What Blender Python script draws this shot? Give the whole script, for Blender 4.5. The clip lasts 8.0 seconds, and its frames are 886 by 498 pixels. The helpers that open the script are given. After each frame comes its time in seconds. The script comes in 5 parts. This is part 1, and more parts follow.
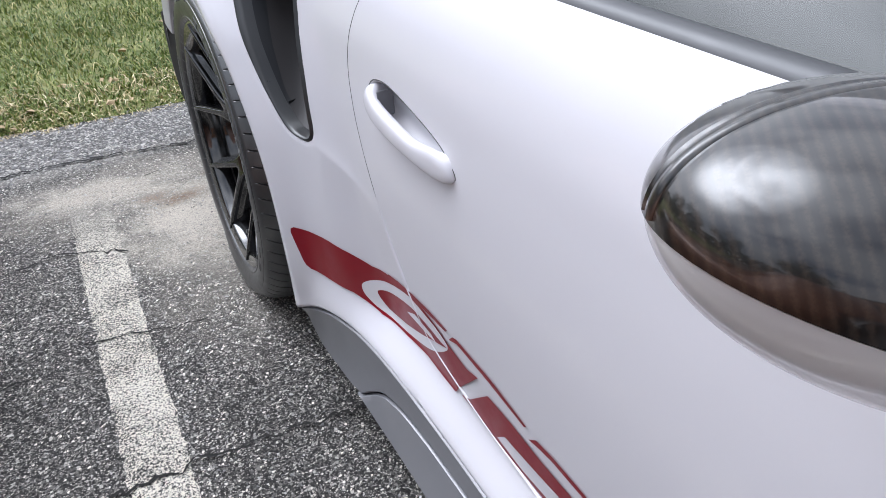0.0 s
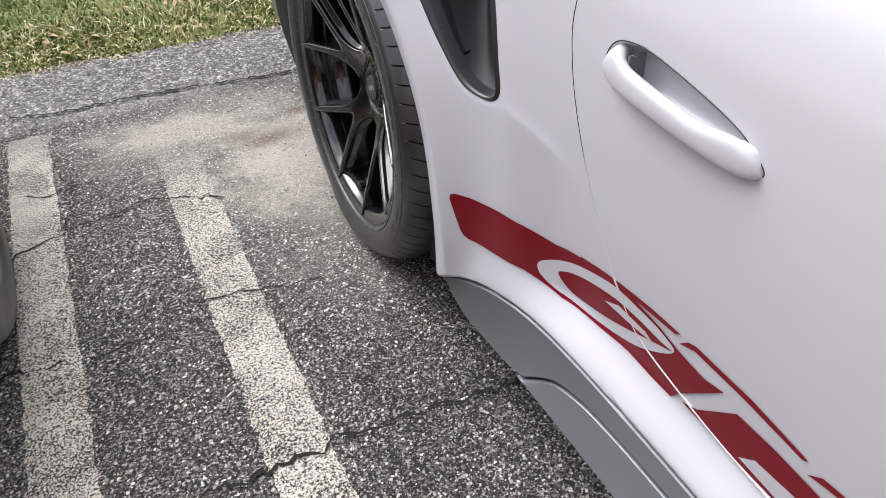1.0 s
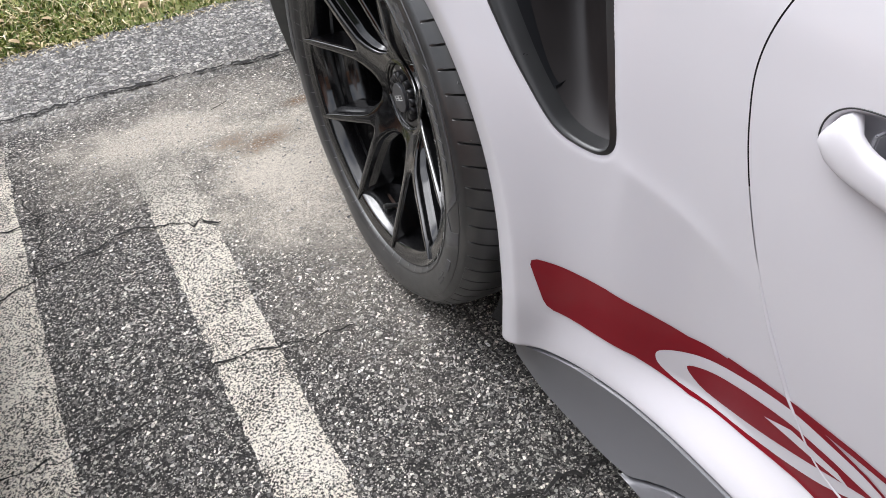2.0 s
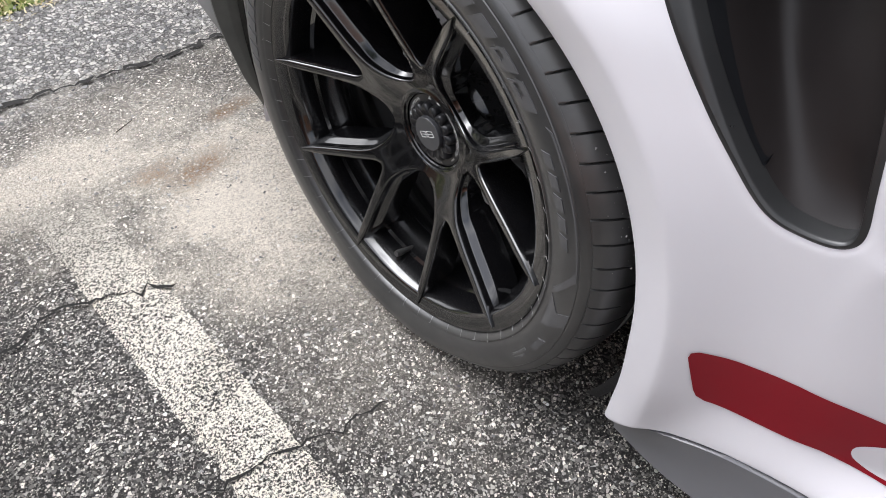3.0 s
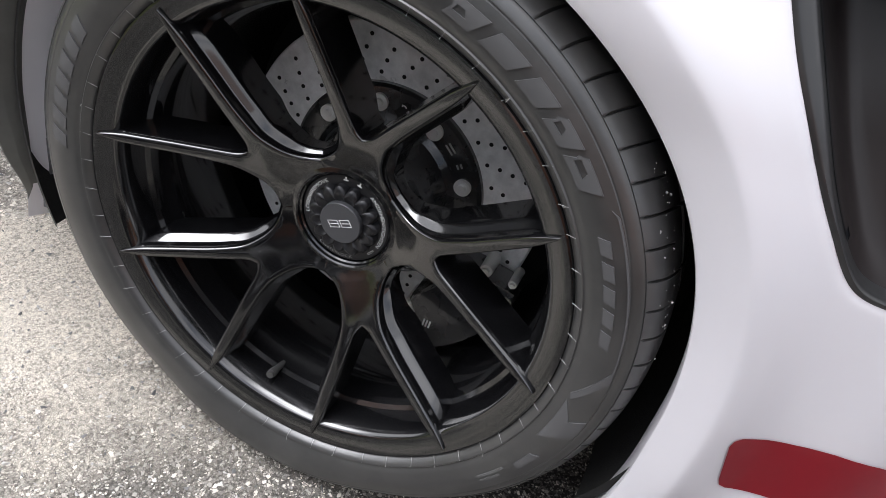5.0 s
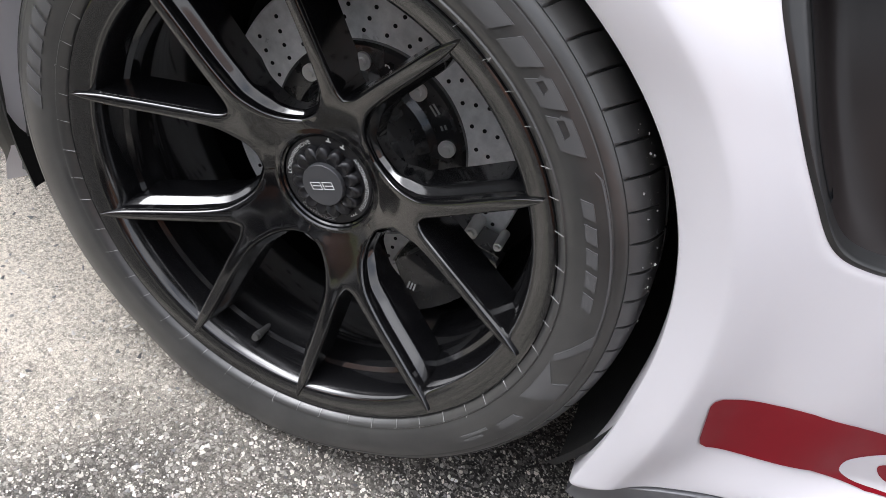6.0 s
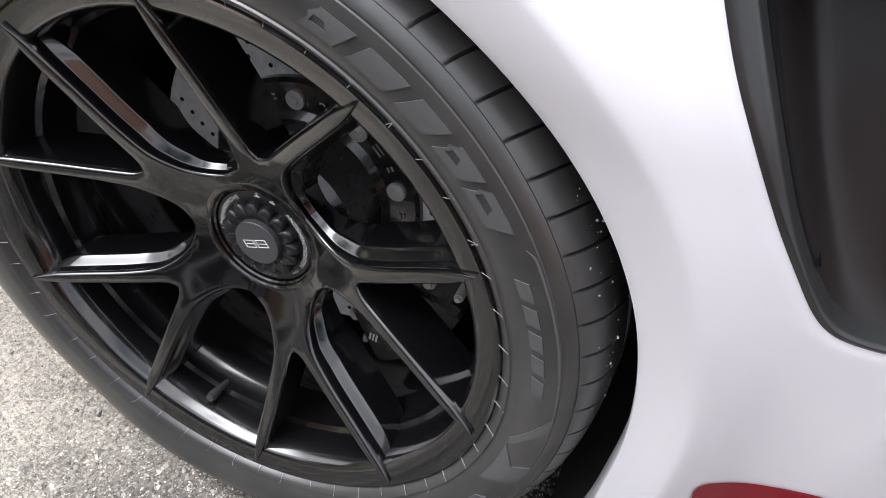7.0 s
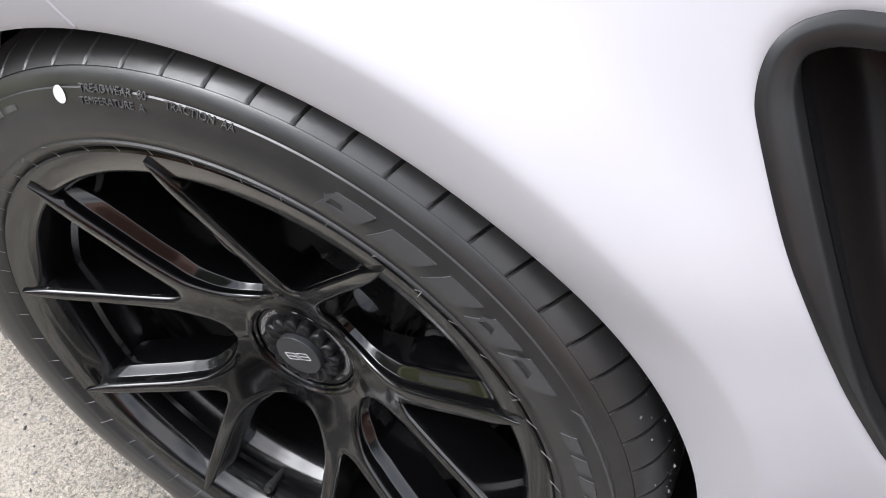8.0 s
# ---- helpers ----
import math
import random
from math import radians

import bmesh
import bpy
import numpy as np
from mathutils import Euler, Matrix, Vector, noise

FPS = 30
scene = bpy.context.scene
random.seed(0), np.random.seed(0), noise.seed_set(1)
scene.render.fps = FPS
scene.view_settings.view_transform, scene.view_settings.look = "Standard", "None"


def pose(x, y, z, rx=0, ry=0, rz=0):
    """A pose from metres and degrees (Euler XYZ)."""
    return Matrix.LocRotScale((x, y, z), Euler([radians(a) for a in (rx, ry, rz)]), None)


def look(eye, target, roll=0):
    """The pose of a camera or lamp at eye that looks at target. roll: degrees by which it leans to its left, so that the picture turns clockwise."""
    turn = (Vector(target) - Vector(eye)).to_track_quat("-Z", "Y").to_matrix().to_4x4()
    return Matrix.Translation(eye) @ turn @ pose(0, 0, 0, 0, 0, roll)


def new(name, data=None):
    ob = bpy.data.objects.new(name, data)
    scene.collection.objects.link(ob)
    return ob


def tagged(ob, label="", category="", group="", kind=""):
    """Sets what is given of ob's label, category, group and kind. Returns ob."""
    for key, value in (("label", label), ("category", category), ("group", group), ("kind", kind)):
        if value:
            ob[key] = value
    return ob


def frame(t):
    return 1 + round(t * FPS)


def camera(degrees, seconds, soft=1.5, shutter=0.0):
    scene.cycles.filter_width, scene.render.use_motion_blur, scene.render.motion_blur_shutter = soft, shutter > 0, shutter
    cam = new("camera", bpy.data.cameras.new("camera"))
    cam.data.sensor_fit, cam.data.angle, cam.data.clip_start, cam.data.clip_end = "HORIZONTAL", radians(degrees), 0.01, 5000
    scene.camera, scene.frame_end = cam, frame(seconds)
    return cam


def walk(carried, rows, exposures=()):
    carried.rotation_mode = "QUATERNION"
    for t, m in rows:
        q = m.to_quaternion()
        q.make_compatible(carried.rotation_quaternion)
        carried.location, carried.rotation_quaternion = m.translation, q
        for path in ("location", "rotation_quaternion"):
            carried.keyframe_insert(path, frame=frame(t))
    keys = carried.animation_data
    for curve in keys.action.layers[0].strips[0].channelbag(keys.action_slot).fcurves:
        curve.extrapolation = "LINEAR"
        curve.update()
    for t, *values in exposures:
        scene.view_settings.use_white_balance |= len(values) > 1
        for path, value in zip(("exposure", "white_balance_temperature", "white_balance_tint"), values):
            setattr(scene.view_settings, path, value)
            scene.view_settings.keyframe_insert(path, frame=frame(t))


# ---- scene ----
cam = camera(62.2, 8.0, 0.6)
PATH = [
    (0, (-0.222, -1.598, 1.034), (0.504, -0.079, -0.047), -3.8),
    (0.1, (-0.234, -1.584, 1.029), (0.465, -0.059, -0.059), -3.3),
    (0.2, (-0.239, -1.567, 1.022), (0.435, -0.039, -0.078), -3.3),
    (0.3, (-0.262, -1.543, 1.038), (0.395, -0.037, -0.102), -3.1),
    (0.5, (-0.297, -1.491, 1.025), (0.346, 0.004, -0.138), -3.3),
    (1, (-0.386, -1.347, 1.035), (0.249, 0.087, -0.207), -3.0),
    (1.5, (-0.375, -1.187, 1.016), (0.256, 0.185, -0.296), -3.5),
    (2, (-0.355, -1.0, 1.018), (0.273, 0.311, -0.355), -5.0),
    (2.2, (-0.364, -0.917, 1.019), (0.287, 0.354, -0.38), -5.2),
    (3.3, (-0.468, -0.505, 0.998), (0.556, 0.351, -0.492), 4.9),
    (3.5, (-0.46, -0.452, 0.992), (0.651, 0.332, -0.474), 7.6),
    (4, (-0.466, -0.319, 0.975), (0.891, 0.242, -0.383), 14.0),
    (4.5, (-0.508, -0.247, 0.917), (1.002, 0.144, -0.335), 17.7),
    (5, (-0.541, -0.236, 0.864), (1.015, 0.061, -0.357), 20.3),
    (5.2, (-0.548, -0.237, 0.861), (1.002, 0.036, -0.373), 21.1),
    (6.3, (-0.509, -0.251, 0.868), (0.978, -0.008, -0.447), 20.7),
    (6.5, (-0.47, -0.261, 0.873), (1.0, 0.005, -0.457), 19.7),
    (7, (-0.378, -0.28, 0.893), (1.032, 0.026, -0.492), 16.5),
    (7.5, (-0.314, -0.267, 0.935), (1.034, 0.095, -0.497), 12.7),
    (8, (-0.281, -0.237, 0.968), (1.024, 0.164, -0.493), 8.9),
]
walk(cam, [(t, look(eye, target, roll)) for t, eye, target, roll in PATH],
     exposures=[(0.0, -0.12, 6050, 10), (0.5, -0.12, 6300, 10), (1.5, -0.12, 6480, 10), (2.0, -0.04, 6500, 10), (3.5, 0.14, 6500, 10), (4.5, 0.18, 6450, 10), (6.5, 0.3, 6450, 10), (7.0, 0.3, 6450, 10), (8.0, 0.02, 6450, 10)])

# ---- daylight: a bright, thinly clouded sky ----
world = bpy.data.worlds.new("sky")
scene.world = world
world.use_nodes = True
wn, wl = world.node_tree.nodes, world.node_tree.links
wn.clear()
sky = wn.new("ShaderNodeTexSky")
sky.sky_type = "NISHITA"
sky.sun_disc = False
sky.sun_elevation, sky.sun_rotation = radians(57.7), radians(333)
bg_sky, bg_cloud, mix_sky, wout = wn.new("ShaderNodeBackground"), wn.new("ShaderNodeBackground"), wn.new("ShaderNodeMixShader"), wn.new("ShaderNodeOutputWorld")
bg_sky.inputs["Strength"].default_value = 0.14
bg_cloud.inputs["Color"].default_value = (0.95, 0.955, 1.0, 1)
bg_cloud.inputs["Strength"].default_value = 1.25
wc, wm, wno, wr = wn.new("ShaderNodeTexCoord"), wn.new("ShaderNodeMapping"), wn.new("ShaderNodeTexNoise"), wn.new("ShaderNodeValToRGB")
wm.inputs["Scale"].default_value = (1, 1, 2.2)
wno.inputs["Scale"].default_value, wno.inputs["Detail"].default_value, wno.inputs["Roughness"].default_value = 1.5, 4, 0.5
wr.color_ramp.elements[0].position, wr.color_ramp.elements[0].color = 0.34, (0.15, 0.15, 0.15, 1)
wr.color_ramp.elements[1].position, wr.color_ramp.elements[1].color = 0.56, (1, 1, 1, 1)
wl.new(wc.outputs["Generated"], wm.inputs["Vector"])
wl.new(wm.outputs["Vector"], wno.inputs["Vector"])
wl.new(wno.outputs["Fac"], wr.inputs["Fac"])
wl.new(wr.outputs["Color"], mix_sky.inputs["Fac"])
wl.new(sky.outputs["Color"], bg_sky.inputs["Color"])
wl.new(bg_sky.outputs[0], mix_sky.inputs[1])
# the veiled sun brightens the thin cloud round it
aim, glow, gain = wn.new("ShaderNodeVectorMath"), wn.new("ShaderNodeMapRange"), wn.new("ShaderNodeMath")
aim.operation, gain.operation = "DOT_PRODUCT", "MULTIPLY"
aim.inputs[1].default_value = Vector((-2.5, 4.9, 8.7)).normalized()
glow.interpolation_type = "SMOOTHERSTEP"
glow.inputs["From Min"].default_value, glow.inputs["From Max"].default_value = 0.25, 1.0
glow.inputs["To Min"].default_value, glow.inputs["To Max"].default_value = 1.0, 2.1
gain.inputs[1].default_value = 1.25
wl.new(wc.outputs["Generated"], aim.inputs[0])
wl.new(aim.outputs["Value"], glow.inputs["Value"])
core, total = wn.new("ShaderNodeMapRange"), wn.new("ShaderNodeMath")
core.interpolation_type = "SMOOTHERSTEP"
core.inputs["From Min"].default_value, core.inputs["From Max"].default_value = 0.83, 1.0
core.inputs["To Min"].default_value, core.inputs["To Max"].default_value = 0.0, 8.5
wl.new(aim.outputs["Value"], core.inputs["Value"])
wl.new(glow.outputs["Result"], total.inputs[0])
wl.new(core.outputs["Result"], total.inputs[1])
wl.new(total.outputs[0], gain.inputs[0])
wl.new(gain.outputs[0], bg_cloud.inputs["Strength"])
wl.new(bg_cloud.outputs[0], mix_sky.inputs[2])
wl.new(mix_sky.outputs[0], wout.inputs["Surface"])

sun = new("sun", bpy.data.lights.new("sun", "SUN"))
sun.data.energy, sun.data.angle, sun.data.color = 0.5, radians(60), (1, 0.96, 0.9)
sun.matrix_world = look((-2.5, 4.9, 8.7), (0, 0, 0))


# ---- materials ----
def material(name, color, rough=0.5, metal=0.0, coat=0.0, spec=0.5):
    m = bpy.data.materials.new(name)
    m.use_nodes = True
    b = m.node_tree.nodes["Principled BSDF"]
    b.inputs["Base Color"].default_value = (*color, 1)
    b.inputs["Roughness"].default_value, b.inputs["Metallic"].default_value = rough, metal
    b.inputs["Coat Weight"].default_value, b.inputs["Specular IOR Level"].default_value = coat, spec
    b.inputs["Coat Roughness"].default_value = 0.04
    return m


def node(m, kind, at=None, **values):
    n = m.node_tree.nodes.new("ShaderNode" + kind)
    for key, value in values.items():
        n.inputs[key.replace("_", " ")].default_value = value
    return n


def link(m, a, out, b, into):
    m.node_tree.links.new(a.outputs[out], b.inputs[into])


def bsdf(m):
    return m.node_tree.nodes["Principled BSDF"]


def ramp(m, *stops):
    n = m.node_tree.nodes.new("ShaderNodeValToRGB")
    e = n.color_ramp.elements
    while len(e) < len(stops):
        e.new(0.5)
    for el, (p, c) in zip(e, stops):
        el.position = p
        el.color = (*c, 1) if len(c) == 3 else c
    return n


def grey(v):
    return (v, v, v)


def noise_tex(m, coords, scale, detail=4, rough=0.6, distort=0.0):
    n = node(m, "TexNoise", Scale=scale, Detail=detail, Roughness=rough, Distortion=distort)
    link(m, coords, "Object", n, "Vector")
    return n


def roughen(m, scale, low, high, bump=0.0, bump_scale=None, distance=0.001):
    """Fine uneven gloss, and relief."""
    c = node(m, "TexCoord")
    n = noise_tex(m, c, scale, 6)
    r = node(m, "MapRange", From_Min=0.3, From_Max=0.7, To_Min=low, To_Max=high)
    link(m, n, "Fac", r, "Value")
    link(m, r, "Result", bsdf(m), "Roughness")
    if bump:
        n2 = noise_tex(m, c, bump_scale or scale * 4, 3)
        b = node(m, "Bump", Strength=bump, Distance=distance)
        link(m, n2, "Fac", b, "Height")
        link(m, b, "Normal", bsdf(m), "Normal")
    return m


def vary(m, scale, dark, light, detail=5):
    """Colour that wanders between two shades."""
    c = node(m, "TexCoord")
    n = noise_tex(m, c, scale, detail)
    r = ramp(m, (0.3, dark), (0.7, light))
    link(m, n, "Fac", r, "Fac")
    link(m, r, "Color", bsdf(m), "Base Color")
    return m


WHITE = material("white_paint", (0.615, 0.603, 0.633), 0.4, 0, 0.5, 0.25)
bsdf(WHITE).inputs["Coat Roughness"].default_value = 0.09
RED = roughen(material("red_film", (0.205, 0.0035, 0.012), 0.34, 0, 0.15, 0.25), 30, 0.28, 0.42)
SKIRT = roughen(material("silver_grey_paint", (0.155, 0.156, 0.167), 0.38, 0.2, 0.4), 5, 0.3, 0.45)
RIM = roughen(material("gloss_black_wheel_paint", (0.0028, 0.0028, 0.0033), 0.4, 0, 1.0, 0.1), 14, 0.38, 0.48)
bsdf(RIM).inputs["Coat Roughness"].default_value = 0.10
bsdf(RIM).inputs["Coat IOR"].default_value = 1.8
HUBBLACK = roughen(material("anodised_black", (0.018, 0.018, 0.02), 0.35, 0.4), 60, 0.28, 0.42)
CAP = roughen(material("matt_grey_cap", (0.045, 0.046, 0.05), 0.45), 60, 0.4, 0.5)
PLASTIC = roughen(vary(material("black_plastic", (0.03, 0.03, 0.031), 0.4, spec=0.6), 9, (0.018, 0.0185, 0.0195), (0.028, 0.0285, 0.029)), 30, 0.27, 0.36, 0.06, 1200, 0.0003)
FINPLASTIC = roughen(vary(material("weathered_black_plastic", (0.04, 0.04, 0.04), 0.5), 11, (0.036, 0.037, 0.036), (0.070, 0.071, 0.066)), 25, 0.36, 0.55, 0.12, 900, 0.0004)
DUCT = roughen(vary(material("dark_duct_plastic", (0.014, 0.0115, 0.0115), 0.4, spec=0.4), 6, (0.011, 0.009, 0.009), (0.017, 0.014, 0.014)), 20, 0.36, 0.48)
LINING = roughen(material("blue_black_plastic", (0.0075, 0.008, 0.0095), 0.35, spec=0.4), 20, 0.3, 0.42)
DARK = material("dull_black", (0.006, 0.006, 0.006), 0.9)
LINER = roughen(material("wheel_well_felt", (0.010, 0.010, 0.010), 0.95), 40, 0.9, 1.0, 0.6, 500, 0.002)
WHISKER = material("pale_rubber_hair", (0.30, 0.30, 0.30), 0.6)
MARKING = material("white_print", (0.75, 0.75, 0.74), 0.5)
GREYMARK = material("grey_print", (0.30, 0.30, 0.30), 0.5)
STEEL = roughen(material("zinc_steel", (0.72, 0.71, 0.69), 0.35, 0.4), 90, 0.28, 0.5)
TRIM = roughen(material("satin_grey_trim", (0.055, 0.056, 0.06), 0.35, 0.2), 20, 0.3, 0.42)
RUBBER_LIP = roughen(material("rubber_seal", (0.02, 0.022, 0.022), 0.5), 40, 0.45, 0.6)
SILVER = roughen(material("silver_white_paint", (0.58, 0.56, 0.56), 0.28, 0.2, 1.0), 8, 0.24, 0.34)
CALIPER = roughen(material("gloss_black_caliper", (0.02, 0.02, 0.021), 0.25, 0, 0.8), 30, 0.2, 0.35)


def rubber():
    m = material("tyre_rubber", (0.03, 0.03, 0.03), 0.5, spec=1.0)
    vary(m, 22, (0.022, 0.022, 0.0225), (0.040, 0.0395, 0.039))
    roughen(m, 35, 0.29, 0.38, 0.2, 1500, 0.0003)
    return m


def disc_metal():
    m = material("carbon_ceramic_disc", (0.5, 0.5, 0.5), 0.4, 0.15)
    vary(m, 60, (0.6, 0.605, 0.61), (0.86, 0.865, 0.87), 6)
    roughen(m, 30, 0.26, 0.46)
    return m


def carbon():
    """Twill-woven fibre under clear lacquer."""
    m = material("carbon_fibre", (0.02, 0.02, 0.02), 0.3, 0.0, 1.0)
    bsdf(m).inputs["Coat Roughness"].default_value = 0.012
    bsdf(m).inputs["Coat IOR"].default_value = 1.48
    c = node(m, "TexCoord")
    mp = node(m, "Mapping", Rotation=(0.3, 0.2, 0.75), Scale=(1, 1, 1))
    link(m, c, "Object", mp, "Vector")
    w = node(m, "TexWave", Scale=75.0, Distortion=0.6, Detail=1.0)
    link(m, mp, "Vector", w, "Vector")
    w2 = node(m, "TexNoise", Scale=900.0, Detail=1.0)
    link(m, mp, "Vector", w2, "Vector")
    mul = node(m, "Math")
    mul.operation = "MULTIPLY"
    link(m, w, "Fac", mul, 0)
    link(m, w2, "Fac", mul, 1)
    r = ramp(m, (0.1, (0.004, 0.003, 0.003)), (0.6, (0.022, 0.015, 0.011)))
    link(m, mul, "Value", r, "Fac")
    link(m, r, "Color", bsdf(m), "Base Color")
    return m


def glass_material():
    m = material("tinted_glass", (0.012, 0.02, 0.019), 0.0, spec=0.3)
    bsdf(m).inputs["Transmission Weight"].default_value = 0.4
    bsdf(m).inputs["Roughness"].default_value = 0.01
    bsdf(m).inputs["IOR"].default_value = 1.5
    return m


RUBBER, DISC, CARBON, GLASS = rubber(), disc_metal(), carbon(), glass_material()


def blend(m, fac, a, b):
    """A colour mix: fac, a and b are sockets or colours."""
    n = m.node_tree.nodes.new("ShaderNodeMix")
    n.data_type = "RGBA"
    for into, v in (("Factor", fac), ("A", a), ("B", b)):
        sock = [s for s in n.inputs if s.name == into and (s.type == "RGBA" or into == "Factor" and s.type == "VALUE")][0]
        if isinstance(v, (tuple, list)):
            sock.default_value = (*v, 1)
        elif isinstance(v, (int, float)):
            sock.default_value = v
        else:
            m.node_tree.links.new(v, sock)
    return [s for s in n.outputs if s.type == "RGBA"][0]


def math_node(m, op, a, b=None):
    n = m.node_tree.nodes.new("ShaderNodeMath")
    n.operation = op
    n.use_clamp = op in ("MULTIPLY", "ADD")
    for i, v in enumerate((a, b)):
        if v is None:
            continue
        if isinstance(v, (int, float)):
            n.inputs[i].default_value = v
        else:
            m.node_tree.links.new(v, n.inputs[i])
    return n.outputs[0]


def spot(m, coords, x, y, rx, ry, soft=0.6, wobble=0.35):
    """A patch with an uneven outline round (x, y) on the ground, 0 to 1."""
    n = noise_tex(m, coords, 7, 5, 0.65)
    sub = node(m, "VectorMath")
    sub.operation = "SUBTRACT"
    link(m, coords, "Object", sub, 0)
    sub.inputs[1].default_value = (x, y, 0)
    sc = node(m, "VectorMath")
    sc.operation = "MULTIPLY"
    link(m, sub, "Vector", sc, 0)
    sc.inputs[1].default_value = (1 / rx, 1 / ry, 0)
    ln = node(m, "VectorMath")
    ln.operation = "LENGTH"
    link(m, sc, "Vector", ln, 0)
    d = math_node(m, "SUBTRACT", n.outputs["Fac"], 0.5)
    d = m.node_tree.nodes.new("ShaderNodeMath"), d
    d[0].operation = "MULTIPLY_ADD"
    m.node_tree.links.new(d[1], d[0].inputs[0])
    d[0].inputs[1].default_value = wobble * 4
    m.node_tree.links.new(ln.outputs["Value"], d[0].inputs[2])
    r = node(m, "MapRange", From_Min=1.0, From_Max=1.0 - soft, To_Min=0.0, To_Max=1.0)
    r.interpolation_type = "SMOOTHSTEP"
    m.node_tree.links.new(d[0].outputs[0], r.inputs["Value"])
    return r.outputs["Result"]


def stones(m, coords, scale, light, seed):
    """Aggregate: a colour for each stone and its relief."""
    mp = node(m, "Mapping", Location=(seed, seed * 0.7, 0))
    link(m, coords, "Object", mp, "Vector")
    warp = noise_tex(m, coords, scale * 0.8, 2)
    add = node(m, "VectorMath")
    add.operation = "MULTIPLY_ADD"
    link(m, warp, "Color", add, 0)
    add.inputs[1].default_value = (0.4 / scale,) * 3
    link(m, mp, "Vector", add, 2)
    v = node(m, "TexVoronoi", Scale=scale, Randomness=1.0)
    link(m, add, "Vector", v, "Vector")
    rim = node(m, "TexVoronoi", Scale=scale, Randomness=1.0)
    rim.feature = "DISTANCE_TO_EDGE"
    link(m, add, "Vector", rim, "Vector")
    sep = node(m, "SeparateColor")
    link(m, v, "Color", sep, "Color")
    r = ramp(m, *light)
    link(m, sep, "Red", r, "Fac")
    face = node(m, "MapRange", From_Min=0.02, From_Max=0.12, To_Min=0.0, To_Max=1.0)
    link(m, rim, "Distance", face, "Value")
    return r.outputs["Color"], face.outputs["Result"], sep.outputs["Green"]


def asphalt(painted=False):
    """Old car-park asphalt with pale chips, dust, sand and stains; or worn line paint on it."""
    m = material("worn_line_paint" if painted else "old_asphalt", (0.05, 0.05, 0.05), 0.9, spec=0.3)
    c = node(m, "TexCoord")
    chips, face, pick = stones(m, c, 340, ((0.0, (0.014, 0.0135, 0.014)), (0.48, (0.05, 0.048, 0.047)), (0.72, (0.17, 0.163, 0.156)), (0.88, (0.34, 0.325, 0.305)), (1.0, (0.64, 0.615, 0.575))), 3.1)
    chips2, face2, pick2 = stones(m, c, 185, ((0.0, (0.05, 0.049, 0.049)), (0.5, (0.16, 0.155, 0.15)), (0.8, (0.40, 0.39, 0.37)), (1.0, (0.82, 0.79, 0.75))), 8.7)
    binder = (0.014, 0.0135, 0.014)
    small = blend(m, face, binder, chips)
    big_on = math_node(m, "MULTIPLY", math_node(m, "GREATER_THAN", pick2, 0.72), face2)
    base = blend(m, big_on, small, chips2)
    drift = noise_tex(m, c, 2.3, 6)
    dr = ramp(m, (0.35, grey(0.9)), (0.65, grey(1.35)))
    link(m, drift, "Fac", dr, "Fac")
    mul = m.node_tree.nodes.new("ShaderNodeMix")
    mul.data_type, mul.blend_type = "RGBA", "MULTIPLY"
    mul.inputs["Factor"].default_value = 1.0
    m.node_tree.links.new(base, mul.inputs[6])
    link(m, dr, "Color", mul, 7)
    col = mul.outputs[2]
    grain = noise_tex(m, c, 260, 3, 0.7)
    # dust that lies in the hollows between the stones
    dusty = blend(m, face, (0.36, 0.33, 0.295), blend(m, grain.outputs["Fac"], (0.40, 0.37, 0.325), (0.80, 0.745, 0.665)))
    for x, y, rx, ry, amount, soft in ((-0.15, 0.70, 0.60, 0.38, 0.44, 0.8), (0.02, 0.40, 0.46, 0.38, 1.0, 0.8), (-0.05, 0.12, 0.30, 0.48, 0.36, 0.95), (-0.30, 0.73, 0.30, 0.13, 0.85, 0.7), (-0.10, 0.42, 0.16, 0.11, 0.9, 0.7), (-0.3, 0.98, 0.6, 0.05, 0.35, 0.8)):
        s = spot(m, c, x, y, rx, ry, soft)
        fine = node(m, "MapRange", From_Min=0.40, From_Max=0.58, To_Min=0.4, To_Max=1.0)
        link(m, grain, "Fac", fine, "Value")
        col = blend(m, math_node(m, "MULTIPLY", math_node(m, "MULTIPLY", s, fine.outputs["Result"]), amount), col, dusty)
    # rust-brown leaf stains
    for x, y, rx, ry, amount in ((-0.07, 0.55, 0.13, 0.06, 1.0), (0.07, 0.68, 0.09, 0.035, 0.9), (-0.14, 0.60, 0.08, 0.04, 0.6)):
        s = spot(m, c, x, y, rx, ry, 0.9, 0.55)
        brown = blend(m, grain.outputs["Fac"], (0.05, 0.03, 0.015), (0.24, 0.13, 0.06))
        spots = node(m, "MapRange", From_Min=0.42, From_Max=0.58, To_Min=0.15, To_Max=1.0)
        link(m, grain, "Fac", spots, "Value")
        col = blend(m, math_node(m, "MULTIPLY", math_node(m, "MULTIPLY", s, spots.outputs["Result"]), amount), col, brown)
    # loose grey gravel where the asphalt ends
    sep = node(m, "SeparateXYZ")
    link(m, c, "Object", sep, "Vector")
    edge = node(m, "MapRange", From_Min=0.98, From_Max=1.12, To_Min=0.0, To_Max=0.75)
    wob = noise_tex(m, c, 3, 4)
    far = m.node_tree.nodes.new("ShaderNodeMath")
    far.operation = "MULTIPLY_ADD"
    link(m, wob, "Fac", far, 0)
    far.inputs[1].default_value = 0.16
